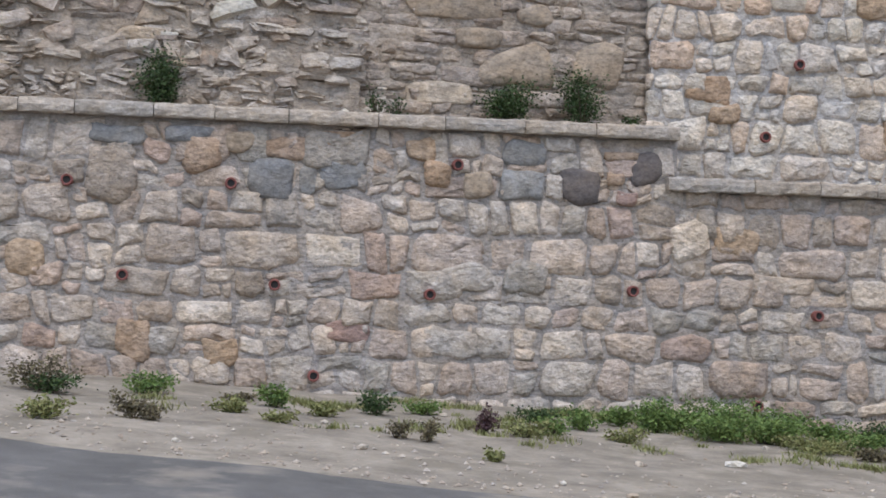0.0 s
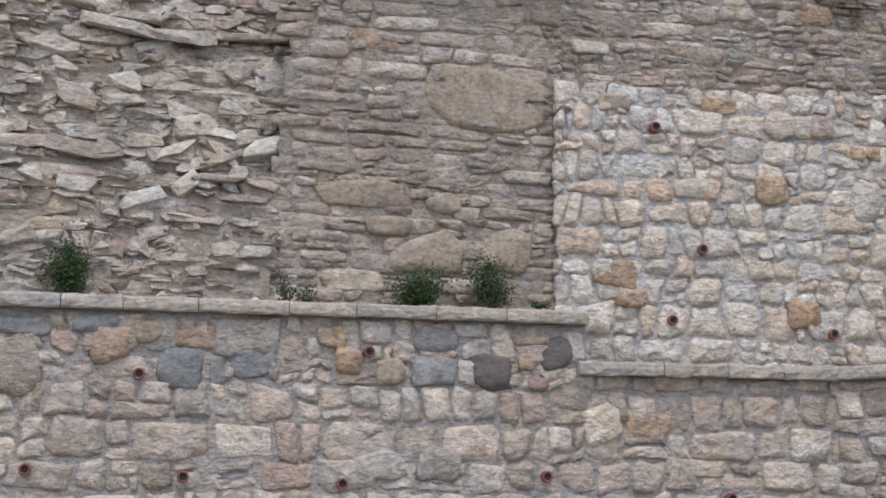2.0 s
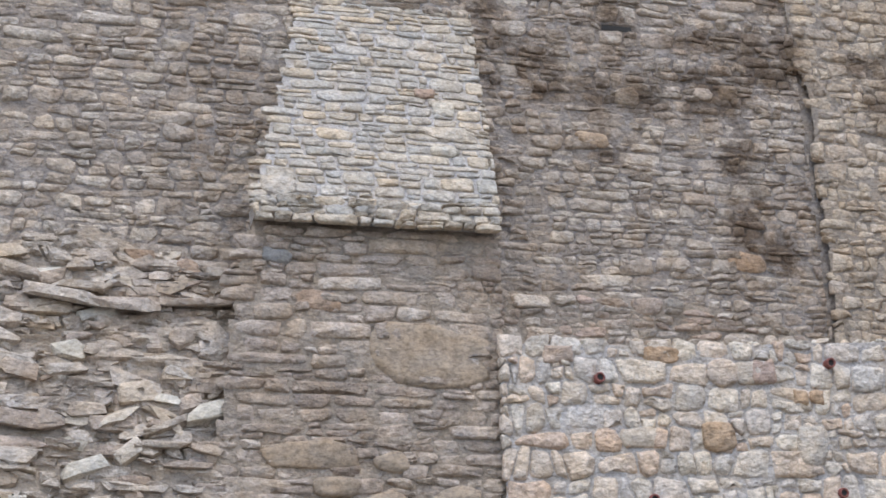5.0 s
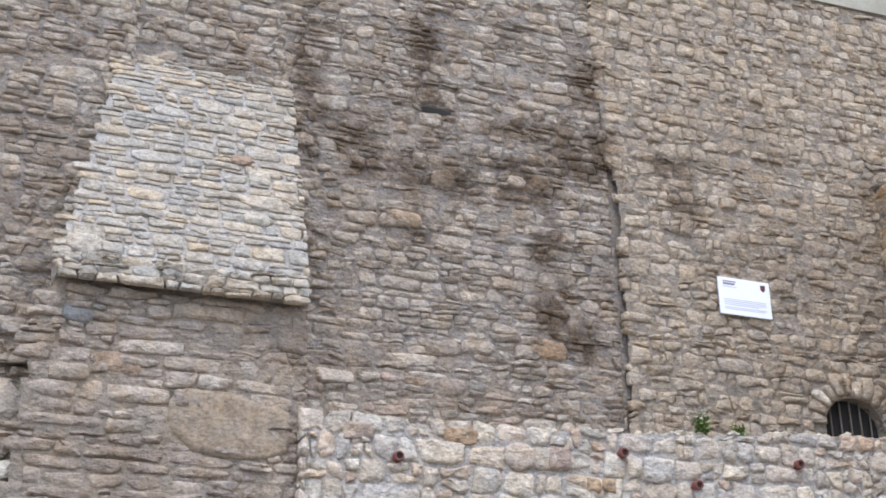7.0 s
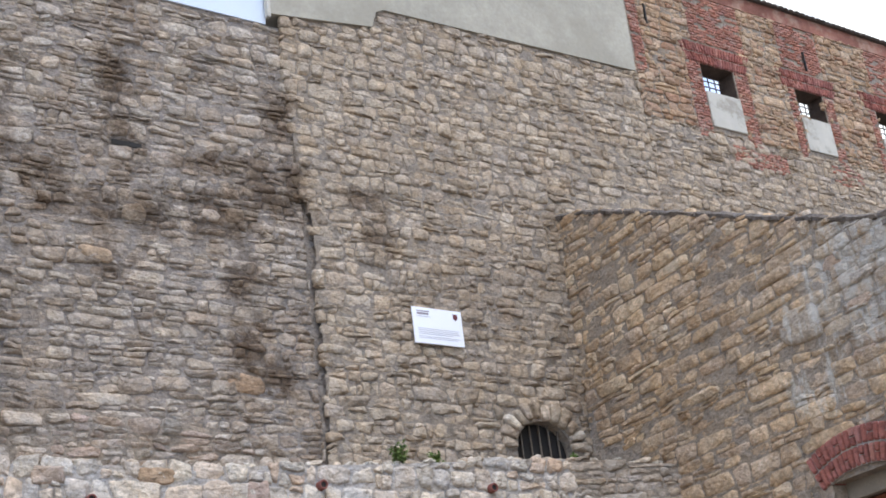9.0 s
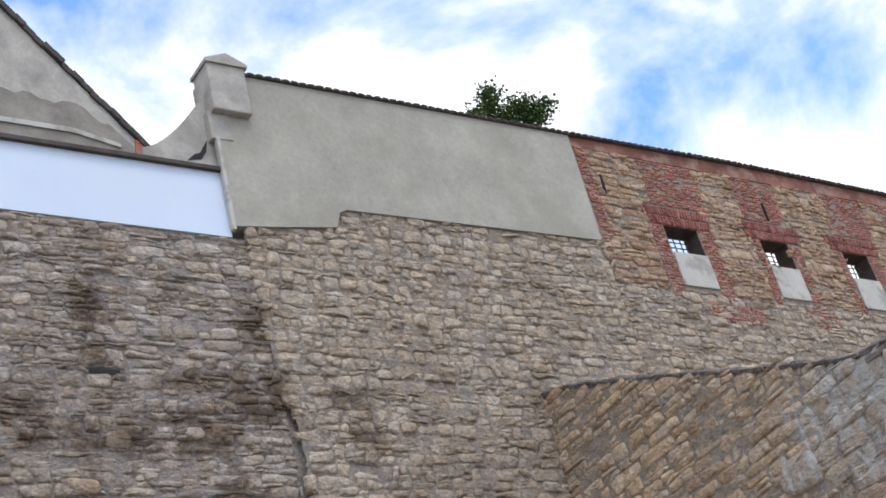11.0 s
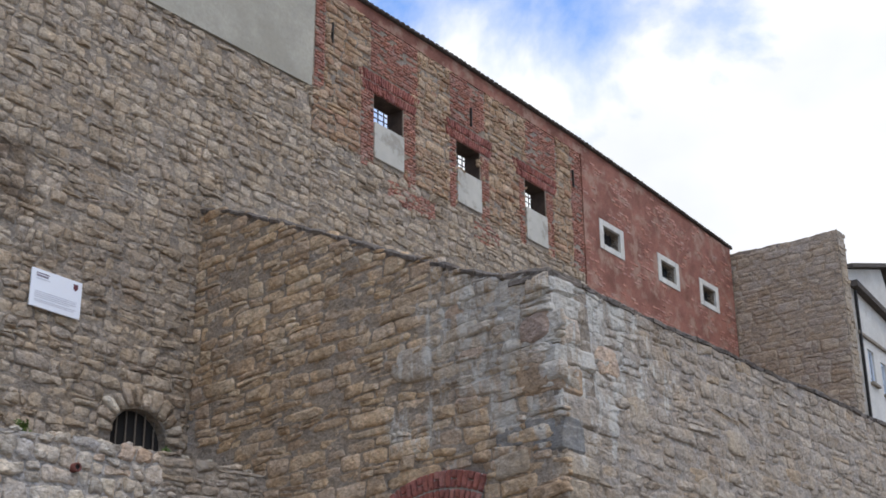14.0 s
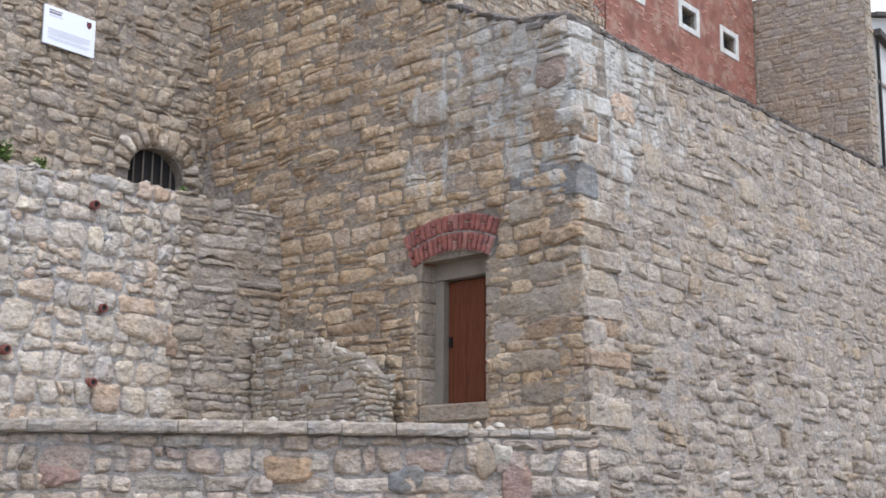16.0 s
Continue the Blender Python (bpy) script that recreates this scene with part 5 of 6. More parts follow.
# anchor irons
for k, (u, v) in enumerate(((22.22, 19.23), (27.9, 19.24), (33.08, 19.26))):
    ob = tagged(new("wall_anchor"), "rusty iron tie-rod anchor on the brick wall", "wall anchor", "wall anchors")
    block("anchor_bar", F_MAIN, u - 0.022, u + 0.022, v - 0.28, v + 0.28, 0.03, 0.09, "iron", ob, edge=0.008)

# roof edge over the parapet
RIDGE = ((12.7, 20.48), (17.0, 20.56), (21.5, 20.64), (27.0, 20.76), (33.5, 20.74), (38.0, 20.60), (43.75, 20.37))


def ridge(u):
    for (a, va), (b, vb) in zip(RIDGE, RIDGE[1:]):
        if u <= b:
            return va + (vb - va) * max(0.0, (u - a) / (b - a))
    return RIDGE[-1][1]


fill = plate("wall_top", F_MAIN, [(21.55, 20.28), (43.62, 20.28)] + [(u, v - 0.07) for u, v in RIDGE[:1:-1]], -0.5, 0.03, "red_render")
tagged(fill, "red brick wall head below the roof edge", "wall", kind="structure")
roof = plate("roof_edge", F_MAIN, [(u, v - 0.075) for u, v in RIDGE] + [(u, v - 0.015) for u, v in RIDGE[::-1]], -0.75, 0.12, "tile")
tagged(roof, "dark tiled coping along the top of the wall", "roof", kind="structure")
cells = []
for i in range(147):
    a = 12.78 + 0.21 * i
    cells.append(((a, ridge(a) - 0.07), (a + 0.2, ridge(a) - 0.07), (a + 0.2, ridge(a) + 0.01), (a, ridge(a) + 0.01)))
set_stones(roof, F_MAIN.shifted(0.12), cells, "tile", 91, 0, name="roof_tile", joint=0.008, out=0.028, uneven=0.006, points=8, square=0.6, rough=0.05, crooked=0.1)

# grey rendered parapet
grey = plate("wall_rendered", F_MAIN, [(11.84, 16.52), (13.0, 16.66), (14.22, 16.82), (14.36, 17.2), (14.55, 17.3), (17.5, 17.38), (21.53, 17.49), (21.57, 20.58), (17.0, 20.50), (12.7, 20.42), (11.84, 20.30)], -0.55, 0.07, "render")
tagged(grey, "smooth grey cement-rendered parapet wall", "wall", kind="structure")
pil = tagged(new("chimney_pier"), "weathered rendered pier with a small pitched cap", "pier", kind="structure")
block("shaft", F_MAIN, 11.80, 12.66, 19.25, 20.45, -0.4, 0.26, "old_render", pil, edge=0.02)
plate("cap", F_MAIN, [(11.76, 20.44), (12.72, 20.44), (12.72, 20.52), (12.26, 20.74), (11.76, 20.52)], -0.45, 0.31, "old_render", pil, "small pitched stone cap")
block("edge_strip", F_MAIN, 11.80, 11.88, 16.42, 18.62, 0.0, 0.12, "white_panel", pil, "white painted edge strip", edge=0.01)
block("lower_shaft", F_MAIN, 11.72, 12.2, 18.6, 19.3, -0.4, 0.09, "old_render", pil, edge=0.02)

# white wall, curved parapet and gable behind
white = slab("wall_white", F_BACK, [-9, 11.84], [16.33, 17.84], [], -0.5, 0.04, "white")
tagged(white, "whitewashed parapet on the stone wall", "wall", kind="structure")
cap = slab("coping_white_wall", F_BACK, [-9, 11.82], [17.84, 17.93], [], -0.6, 0.14, "tile")
tagged(cap, "thin dark coping of the white wall", "coping", kind="structure")
curved = [(10.2, 17.6), (11.95, 17.6), (11.95, 20.05)] + [(11.9 - 1.62 * s, 20.02 - 1.78 * (1 - (1 - s) ** 1.5)) for s in [i / 10 for i in range(1, 11)]]
ob = plate("parapet_curved", F_BACK, curved, -0.45, -0.02, "old_render")
tagged(ob, "curved stained rendered parapet shoulder", "wall", kind="structure")
# the gap's shade is painted as a near-black plate on the face
break_ob = plate("broken_patch", F_BACK, [(11.20, 18.09), (11.36, 18.26), (11.48, 18.30), (11.69, 18.66), (11.63, 18.36), (11.50, 18.16), (11.38, 18.14)], -0.02, 0.0, "hollow_shade", ob, "dark plate for the shade in a gap of broken render")
F_GABLE = at_distance(21.6)
GW0, GW1, GV0, GV1 = 7.80, 8.08, 20.62, 21.12
house = tagged(new("gabled_house"), "old gabled house with peeling render behind the white wall", "house")
plate("gable_wall", F_GABLE, [(-1.2, 16.5), (11.2, 16.5), (11.16, 19.5), (4.9, 26.6), (-1.2, 20.0)], -0.4, 0.0, "old_render", house)
slip = random.Random(21)
for k in range(34):
    # worn verge tiles laid down the slope
    t0, t1 = k / 34, (k + 1) / 34
    lift = slip.uniform(-0.03, 0.05)
    plate("verge_tile", F_GABLE, [(11.2 - 6.3 * t0, 19.46 + 7.14 * t0 + lift), (11.28 - 6.3 * t0, 19.54 + 7.14 * t0 + lift), (11.27 - 6.3 * t1, 19.56 + 7.14 * t1 + lift), (11.19 - 6.3 * t1, 19.46 + 7.14 * t1 + lift)], -0.6, 0.05 + slip.uniform(0.0, 0.05), "tile", house)
ragged = [(10.9 - 0.16 * k, 19.55 + 0.75 * min(1.0, k * 0.16) + 0.028 * k * 0.4 + 0.16 * noise.noise((k * 0.55, 2.0, 0.0)) + slip.uniform(-0.06, 0.06)) for k in range(60)]
plate("peeled_render", F_GABLE, [(0.0, 17.0), (10.9, 17.0)] + ragged + [(0.0, 20.5)], 0.004, 0.012, "bare", house, "bare patch where render fell")
plate("ledge_band", F_GABLE, [(0.0, 19.62), (9.6, 19.62), (10.6, 19.42), (10.6, 19.52), (9.6, 19.74), (0.0, 19.74)], 0.012, 0.05, "white_panel", house, "pale moulded band")
# solid near-black block: the unlit inside is only colour
gable_window = block("window", F_GABLE, GW0, GW1, GV0, GV1, 0.0, 0.03, "hollow_shade", house, "small window, its shaded inside painted as a dark block", edge=0.0)
block("window_sill", F_GABLE, GW0 - 0.06, GW1 + 0.06, GV0 - 0.08, GV0, 0.0, 0.10, "lime", gable_window, edge=0.01)
plate("roof_slope", F_GABLE, [(10.88, 19.15), (11.75, 18.6), (11.27, 19.46), (10.95, 19.7)], -3.0, 0.05, "red_tile", house, "red roof tiles")

# arched vent window at the foot of the main wall
vent = tagged(new("window_7"), "low arched barred window ringed with rough voussoirs", "window", kind="structure")
# shallow near-black slab stands for the shade deep inside the vent
slab("recess", F_MAIN, [ARCH[0] - 0.1, ARCH[1] + 0.1], [7.3, 8.9], [], -1.1, -0.22, "hollow_shade", vent)
mid, half = (ARCH[0] + ARCH[1]) / 2, (ARCH[1] - ARCH[0]) / 2
top = [(ARCH[0] - 0.02, 8.84)] + [(mid - half * math.cos(math.pi * i / 14), 8.24 + 0.58 * math.sin(math.pi * i / 14)) for i in range(15)] + [(ARCH[1] + 0.02, 8.84)]
plate("arch_head", F_MAIN, top[::-1], -0.45, 0.004, "tan_mortar", vent)
for i in range(12):
    t0, t1 = math.pi * i / 12, math.pi * (i + 1) / 12
    def at(r, t):
        return (mid - (half + r) * math.cos(t), 8.24 + (0.58 + r) * math.sin(t))
    v, f = stones([(at(0.01, t0 + 0.01), at(0.36 + 0.06 * (i % 3), t0 + 0.02), at(0.36 + 0.06 * (i % 3), t1 - 0.02), at(0.01, t1 - 0.01))], 900 + i, joint=0.015, out=0.05, uneven=0.02, points=12, square=0.24, rough=0.04, crooked=0.65)
    v = F_MAIN.shifted(0.035)(v)
    mesh_object("voussoir", v[0], [q[::-1] for q in f], ("tan", "tan", "pale", "quoin")[i % 4], vent, smooth=True, origin=v[0][-1])
for i in range(5):
    x = ARCH[0] + (i + 1) * (ARCH[1] - ARCH[0]) / 6
    block("bar", F_MAIN, x - 0.014, x + 0.014, 7.3, 8.8, -0.14, -0.11, "rusty_iron", vent, edge=0.004)

# information plaque
plaque = tagged(new("information_sign"), "white information board on the old stone wall", "sign")
block("board", F_MAIN, 14.34, 15.46, 10.11, 10.82, 0.08, 0.115, "sign", plaque, edge=0.006)
for u0, u1, v0, v1, m in [(14.44, 14.72, 10.735, 10.755, "ink"), (14.44, 14.70, 10.68, 10.715, "ink"), (14.44, 14.74, 10.635, 10.65, "faint_ink"),
                          (14.44, 15.36, 10.40, 10.412, "faint_ink"), (14.44, 15.34, 10.365, 10.377, "faint_ink"), (14.44, 15.36, 10.33, 10.342, "faint_ink"), (14.44, 15.2, 10.295, 10.307, "faint_ink"),
                          (14.44, 15.36, 10.245, 10.255, "faint_ink"), (14.44, 15.3, 10.215, 10.225, "faint_ink")]:
    block("line_of_print", F_MAIN, u0, u1, v0, v1, 0.115, 0.119, m, plaque, edge=0.0)
plate("shield", F_MAIN, [(15.26, 10.66), (15.31, 10.62), (15.36, 10.66), (15.36, 10.75), (15.26, 10.75)], 0.115, 0.120, "shield", plaque, "small dark red coat of arms")
for u in (14.42, 15.38):
    block("bracket", F_MAIN, u - 0.02, u + 0.02, 10.2, 10.7, -0.01, 0.08, "iron", plaque, edge=0.003)

# ---------------------------------------------------------------- the bastion
SIDE_TOP = [(0.0, 9.35), (-0.5, 9.58), (-1.24, 9.60), (-2.21, 9.99), (-4.22, 10.94), (-6.56, 12.09), (-8.52, 12.98), (-9.65, 13.30)]
DOOR = (-3.45, -2.0, 3.70, 6.05)
side = plate("wall_bastion_side", F_SIDE, [(-9.65, 2.0), (DOOR[0], 2.0), (DOOR[0], DOOR[3])] + [(DOOR[1], DOOR[3]), (DOOR[1], DOOR[2]), (DOOR[0] + 0.001, DOOR[2]), (DOOR[0] + 0.001, 2.0), (-0.05, 2.0), (-0.05, 3.2), (-0.38, 9.4)] + SIDE_TOP[1:], -0.9, 0.0, "tan_mortar")
tagged(side, "shaded ochre rubble side wall of the bastion", "wall", kind="structure")
SIDE_STONES = [(-0.62, 7.05, 0.30, 0.19, "blue_stone"), (-1.25, 7.02, 0.28, 0.17, "blue_stone"), (-0.72, 7.85, 0.36, 0.24, "orange"), (-0.65, 8.62, 0.30, 0.26, "grey"), (-0.75, 8.18, 0.33, 0.14, "grey"), (-1.2, 6.6, 0.36, 0.19, "quoin"), (-0.5, 6.1, 0.48, 0.13, "orange"),
               (-1.15, 5.55, 0.80, 0.17, "quoin"), (-1.0, 5.15, 0.95, 0.19, "quoin"), (-1.6, 4.72, 0.36, 0.15, "quoin"), (-0.7, 4.72, 0.48, 0.16, "orange"), (-1.2, 4.25, 0.72, 0.19, "quoin"), (-1.0, 3.8, 0.60, 0.18, "quoin"), (-3.3, 8.65, 0.5, 0.3, "quoin")]
pick = random.Random(61)
SIDE_STONES += [(pick.uniform(-2.9, -1.1), pick.uniform(7.5, 9.35), pick.uniform(0.16, 0.34), pick.uniform(0.07, 0.12), "pale") for _ in range(7)]
free = [(DOOR[0] - 0.03, DOOR[1] + 0.02, 3.4, DOOR[3]), (-3.8, -1.8, 5.95, 6.72)]
masonry(side, F_SIDE, [(-9.6, 3.1), (-0.1, 3.1), (-0.4, 9.35)] + [(u, v - 0.02) for u, v in SIDE_TOP[1:]], 0.62, 0.165, "ochre", 81, skip=free, features=SIDE_STONES, singles=300, near=(-2.5, 6.5),
        lay_args=dict(tall=0.6, irregular=0.6, waves=0.55, slope=0.0), skin=("ochre_mortar", 0.019, 0.022), shade=True, joint=0.014, out=0.034, uneven=0.03, points=12, square=0.26, rough=0.03, crooked=0.5, tilt=0.03)


def edge_stones(parent, face, line, seed, material="cover", high=0.06, wide=0.36, over=0.06):
    """Thin cover stones that follow the top of a wall, butted end to end."""
    rng = random.Random(seed)
    joints = []
    for (u0, v0), (u1, v1) in zip(line, line[1:]):
        n = max(1, round(math.hypot(u1 - u0, v1 - v0) / wide))
        joints += [(u0 + (u1 - u0) * k / n, v0 + (v1 - v0) * k / n + rng.uniform(-0.022, 0.022)) for k in range(n)]
    joints.append(line[-1])
    for (ua, va), (ub, vb) in zip(joints, joints[1:]):
        o, h = over + rng.uniform(-0.03, 0.03), high * rng.uniform(0.8, 1.2)
        gap = 0.006 * (1 if ub > ua else -1)
        rows = []
        for k in range(4):
            t = k / 3
            u, v = ua + gap + (ub - ua - 2 * gap) * t, va + (vb - va) * t
            e = [rng.uniform(-0.013, 0.013) for _ in range(4)]
            rows.append([(u, v - 0.03, -0.8), (u, v - 0.035 + e[0], o - 0.02 + e[1]), (u, v + h * 0.4, o + e[2]), (u, v + h + e[3], o - 0.035), (u, v + h, -0.8)])
        verts = [p for r in rows for p in r]
        faces = [(a * 5 + k, a * 5 + 5 + k, a * 5 + 5 + (k + 1) % 5, a * 5 + (k + 1) % 5) for a in range(3) for k in range(5)] + [(4, 3, 2, 1, 0), (15, 16, 17, 18, 19)]
        if ua > ub:
            faces = [f[::-1] for f in faces]
        mesh_object("cover_stone", face(np.array(verts)), faces, material, parent)


MAT["cover"] = stone_material("dark_lichen_cover_stone", [(0.13, 0.112, 0.096), (0.18, 0.158, 0.135), (0.15, 0.128, 0.11)], relief=0.6)
edge_stones(side, F_SIDE, SIDE_TOP[::-1][:-2] + [(-0.8, 9.56), (-0.37, 9.46)], 83, "cover", high=0.07)
fillet = mesh_object("wall_fillet", np.concatenate([F_SIDE(np.array([(-9.6, 6.8, 0.0), (-6.9, 6.8, 0.0), (-7.05, 7.2, 0.0), (-8.48, 9.0, 0.0), (-9.0, 9.6, 0.02), (-9.3, 13.0, 0.02)])), F_MAIN(np.array([(18.2, 6.8, 0.0), (18.35, 9.2, 0.0), (18.75, 13.1, 0.0)]))]),
                     [(1, 2, 7, 6), (2, 3, 7), (3, 4, 7), (4, 5, 8, 7)], "front_mortar")
tagged(fillet, "grey mortar fillet in the corner of old wall and bastion", "wall", kind="structure")

FRONT_TOP = [(-0.36, 9.36), (0.6, 9.44), (2.6, 9.42), (5.5, 9.44), (9, 9.47), (13, 9.46), (20, 9.47), (27, 9.47)]
front = plate("wall_bastion_front", F_FRONT, [(0.30, -2.5), (27, -2.5)] + FRONT_TOP[:0:-1] + [(0.30, 9.40)], -0.8, 0.0, "front_mortar")
tagged(front, "long pale tan rubble front wall of the bastion", "wall", kind="structure")
masonry(front, F_FRONT, [(0.02, 5.05), (3.2, 5.25), (7.0, 4.85), (14.5, 4.6), (14.5, 9.42), (2.6, 9.38), (0.6, 9.40), (0.02, 9.34)], 0.55, 0.19, "front", 85, singles=300, near=(2.5, 6.5),
        features=[(0.22, 7.02, 0.25, 0.19, "blue_stone"), (0.3, 7.85, 0.26, 0.22, "quoin"), (0.35, 8.62, 0.3, 0.25, "grey"), (0.5, 5.35, 0.45, 0.18, "quoin"), (2.2, 7.6, 0.3, 0.26, "quoin"), (1.4, 8.3, 0.35, 0.22, "pale"), (1.7, 6.3, 0.3, 0.1, "old"), (4.1, 6.7, 0.34, 0.2, "quoin"), (3.0, 8.5, 0.3, 0.2, "front"), (5.4, 7.7, 0.4, 0.24, "quoin")],
        lay_args=dict(tall=0.65, irregular=0.6, waves=0.6), skin=("front_mortar", 0.009, 0.015), shade=True, joint=0.012, out=0.016, uneven=0.028, points=12, square=0.24, rough=0.03, crooked=0.55, tilt=0.03)
masonry(front, F_FRONT, [(0.02, -1.0), (14.5, -1.0), (14.5, 4.55), (7.0, 4.8), (3.2, 5.15), (0.02, 5.0)], 0.50, 0.19, "front", 88, singles=200, near=(2.5, 4.2),
        features=[(0.45, 4.25, 0.4, 0.2, "quoin"), (1.6, 4.5, 0.3, 0.09, "pale"), (3.6, 4.1, 0.34, 0.12, "pale"), (0.5, 4.72, 0.34, 0.16, "orange")],
        lay_args=dict(tall=0.5, irregular=0.6, waves=0.6), skin=("front_mortar", 0.018, 0.026), shade=True, joint=0.016, out=0.036, uneven=0.036, points=12, square=0.3, rough=0.03, crooked=0.6, tilt=0.04)
masonry(front, F_FRONT, [(14.5, 4.0), (26.5, 4.0), (26.5, 9.43), (14.5, 9.43)], 0.55, 0.22, "front", 86, singles=0,
        lay_args=dict(tall=0.5, irregular=0.6, waves=0.55), skin=("front_mortar", 0.010, 0.014), shade=True, joint=0.008, out=0.004, uneven=0.024, points=12, square=0.32, rough=0.03, crooked=0.55)
def quoins():
    rng = random.Random(5)
    v, k = 3.25, 0
    tones = ["quoin", "front", "orange", "quoin", "front", "quoin", "front", "quoin", "quoin", "blue_stone", "front", "orange", "quoin", "front", "front", "front"]
    while v < 9.2:
        h = min(rng.uniform(0.30, 0.46), 9.42 - v)
        tip = -0.055 * (v + h / 2 - 3.2) + 0.045
        a, d = (0.72, 0.50) if k % 2 else (0.38, 0.86)
        block("quoin", F_SIDE, tip - a * rng.uniform(0.85, 1.15), tip, v + 0.01, v + h - 0.01, -d * rng.uniform(0.85, 1.15), 0.030, tones[k % len(tones)], front, edge=0.045, rough=0.018, seed=k)
        v, k = v + h, k + 1


quoins()
edge_stones(front, F_FRONT, [(0.0, 9.46), (0.5, 9.45)] + FRONT_TOP[2:], 87, "cover", high=0.05)
terrace("ground_bastion_top", [spot(F_FRONT, 0.7, -0.95), spot(F_FRONT, 27, -0.95), spot(F_FRONT, 27, -9), spot(F_SIDE, -8.8, -0.9)], 7.0, 9.05, "earth fill on top of the bastion")

# door with brick arch --------------------------------------------------
door = tagged(new("door_1"), "closed red-brown plank door in a concrete frame", "door", kind="structure")
for k in range(6):
    a = -3.25 + 1.20 * k / 6
    block("plank", F_SIDE, a + 0.003, a + 1.20 / 6 - 0.003, 3.76, 5.76, -0.46, -0.42 + 0.004 * (k % 2), "wood", door, edge=0.006, seed=k)
block("frame_post", F_SIDE, -3.44, -3.25, 3.72, 5.80, -0.58, -0.30, "concrete", door, "grey concrete post", edge=0.012)
block("lintel", F_SIDE, -3.44, -2.01, 5.78, 6.06, -0.58, -0.27, "concrete", door, "grey concrete lintel", edge=0.012)
block("sill", F_SIDE, -3.44, -1.95, 3.46, 3.74, -0.62, 0.05, "quoin", door, "worn stone sill", edge=0.03, rough=0.01)
block("backing", F_SIDE, -3.5, -1.95, 3.6, 6.1, -0.88, -0.62, "hollow_shade", door, edge=0.0)
for k, u in enumerate((-3.44, -2.01)):
    v = 3.74
    while v < 5.9:
        h = min(0.30 + 0.14 * math.sin(v * 7 + k), 6.05 - v)
        block("jamb_stone", F_SIDE, u - (0.26 if k == 0 else 0.012), u + (0.012 if k == 0 else 0.30), v + 0.006, v + h - 0.006, -0.60, 0.040, "quoin", door, edge=0.022, rough=0.010, seed=int(v * 50) + k)
        v += h
block("door_handle", F_SIDE, -3.19, -3.15, 4.70, 4.86, -0.42, -0.36, "iron", door, edge=0.004)
arch = tagged(new("door_arch"), "red brick segmental arch over the plank door", "arch", kind="structure")
n_arch = 17
for ringno, (r0, r1) in enumerate(((0.0, 0.30), (0.31, 0.60))):
    for i in range(n_arch):
        t0, t1 = -0.42 + 0.84 * i / n_arch, -0.42 + 0.84 * (i + 1) / n_arch
        def at(r, t):
            return (-2.75 + (2.05 + r) * math.sin(t), 4.10 + (2.05 + r) * math.cos(t))
        cuts = ((r0, r1),) if (i + ringno) % 3 else ((r0, (r0 + r1) / 2), ((r0 + r1) / 2, r1))
        for c0, c1 in cuts:
            v, f = stones([(at(c0, t0 + 0.003), at(c0, t1 - 0.003), at(c1, t1 - 0.003), at(c1, t0 + 0.003))], 950 + i + 40 * ringno, joint=0.010, out=0.05, uneven=0.006, points=12, square=0.14, rough=0.01, crooked=0.0, broken=0.1)
            v = F_SIDE.shifted(0.03)(v)
            mesh_object("brick", v[0], f, "brick", arch, origin=v[0][-1])
outer = [(-2.75 + 2.64 * math.sin(t), 4.10 + 2.64 * math.cos(t)) for t in np.linspace(0.415, -0.415, 16)]
inner = [(-2.75 + 2.055 * math.sin(t), 4.10 + 2.055 * math.cos(t)) for t in np.linspace(-0.415, 0.415, 16)]
plate("arch_mortar", F_SIDE, outer + inner, -0.02, 0.045, "white_mortar", arch, "pale mortar between the bricks")
plate("arch_soffit", F_SIDE, outer + inner, -0.55, -0.02, "brick", arch, "shaded underside of the brick arch")

# ---------------------------------------------------------------- beyond the bastion
F_END = Face(39.56, 27.19, 170)
tower = tagged(plate("wall_cross", F_END, [(-0.6, 5.0), (4.0, 5.0), (4.0, 20.01), (2.5, 19.98), (-0.6, 20.11)], -0.6, 0.0, "tan_mortar"), "tan stone cross wall at the end of the red wall", "wall", kind="structure")
masonry(tower, F_END, [(0.0, 12.0), (4.0, 12.0), (4.0, 19.96), (0.0, 20.01)], 0.62, 0.24, "quoin", 95, skin=("ochre_mortar", 0.010, 0.010), singles=0, lay_args=dict(tall=0.2, irregular=0.4, waves=0.3), shade=True, joint=0.012, out=0.012, uneven=0.010, points=12, square=0.24, rough=0.03, crooked=0.5)
end_p = F_END(np.array([4.0, 0.0, 0.0]))
masonry(tower, Face(end_p[0], end_p[1], 80), [(0.0, 12.0), (0.62, 12.0), (0.62, 19.88), (0.0, 19.88)], 0.62, 0.24, "quoin", 97, skin=("ochre_mortar", 0.010, 0.010), singles=0, lay_args=dict(tall=0.2, irregular=0.4, waves=0.3), joint=0.012, out=0.03, uneven=0.02, points=9, square=0.3, rough=0.05)
edge_stones(tower, F_END, [(0.0, 20.06), (2.5, 19.98), (4.0, 20.01)], 96, "coping", over=0.02)


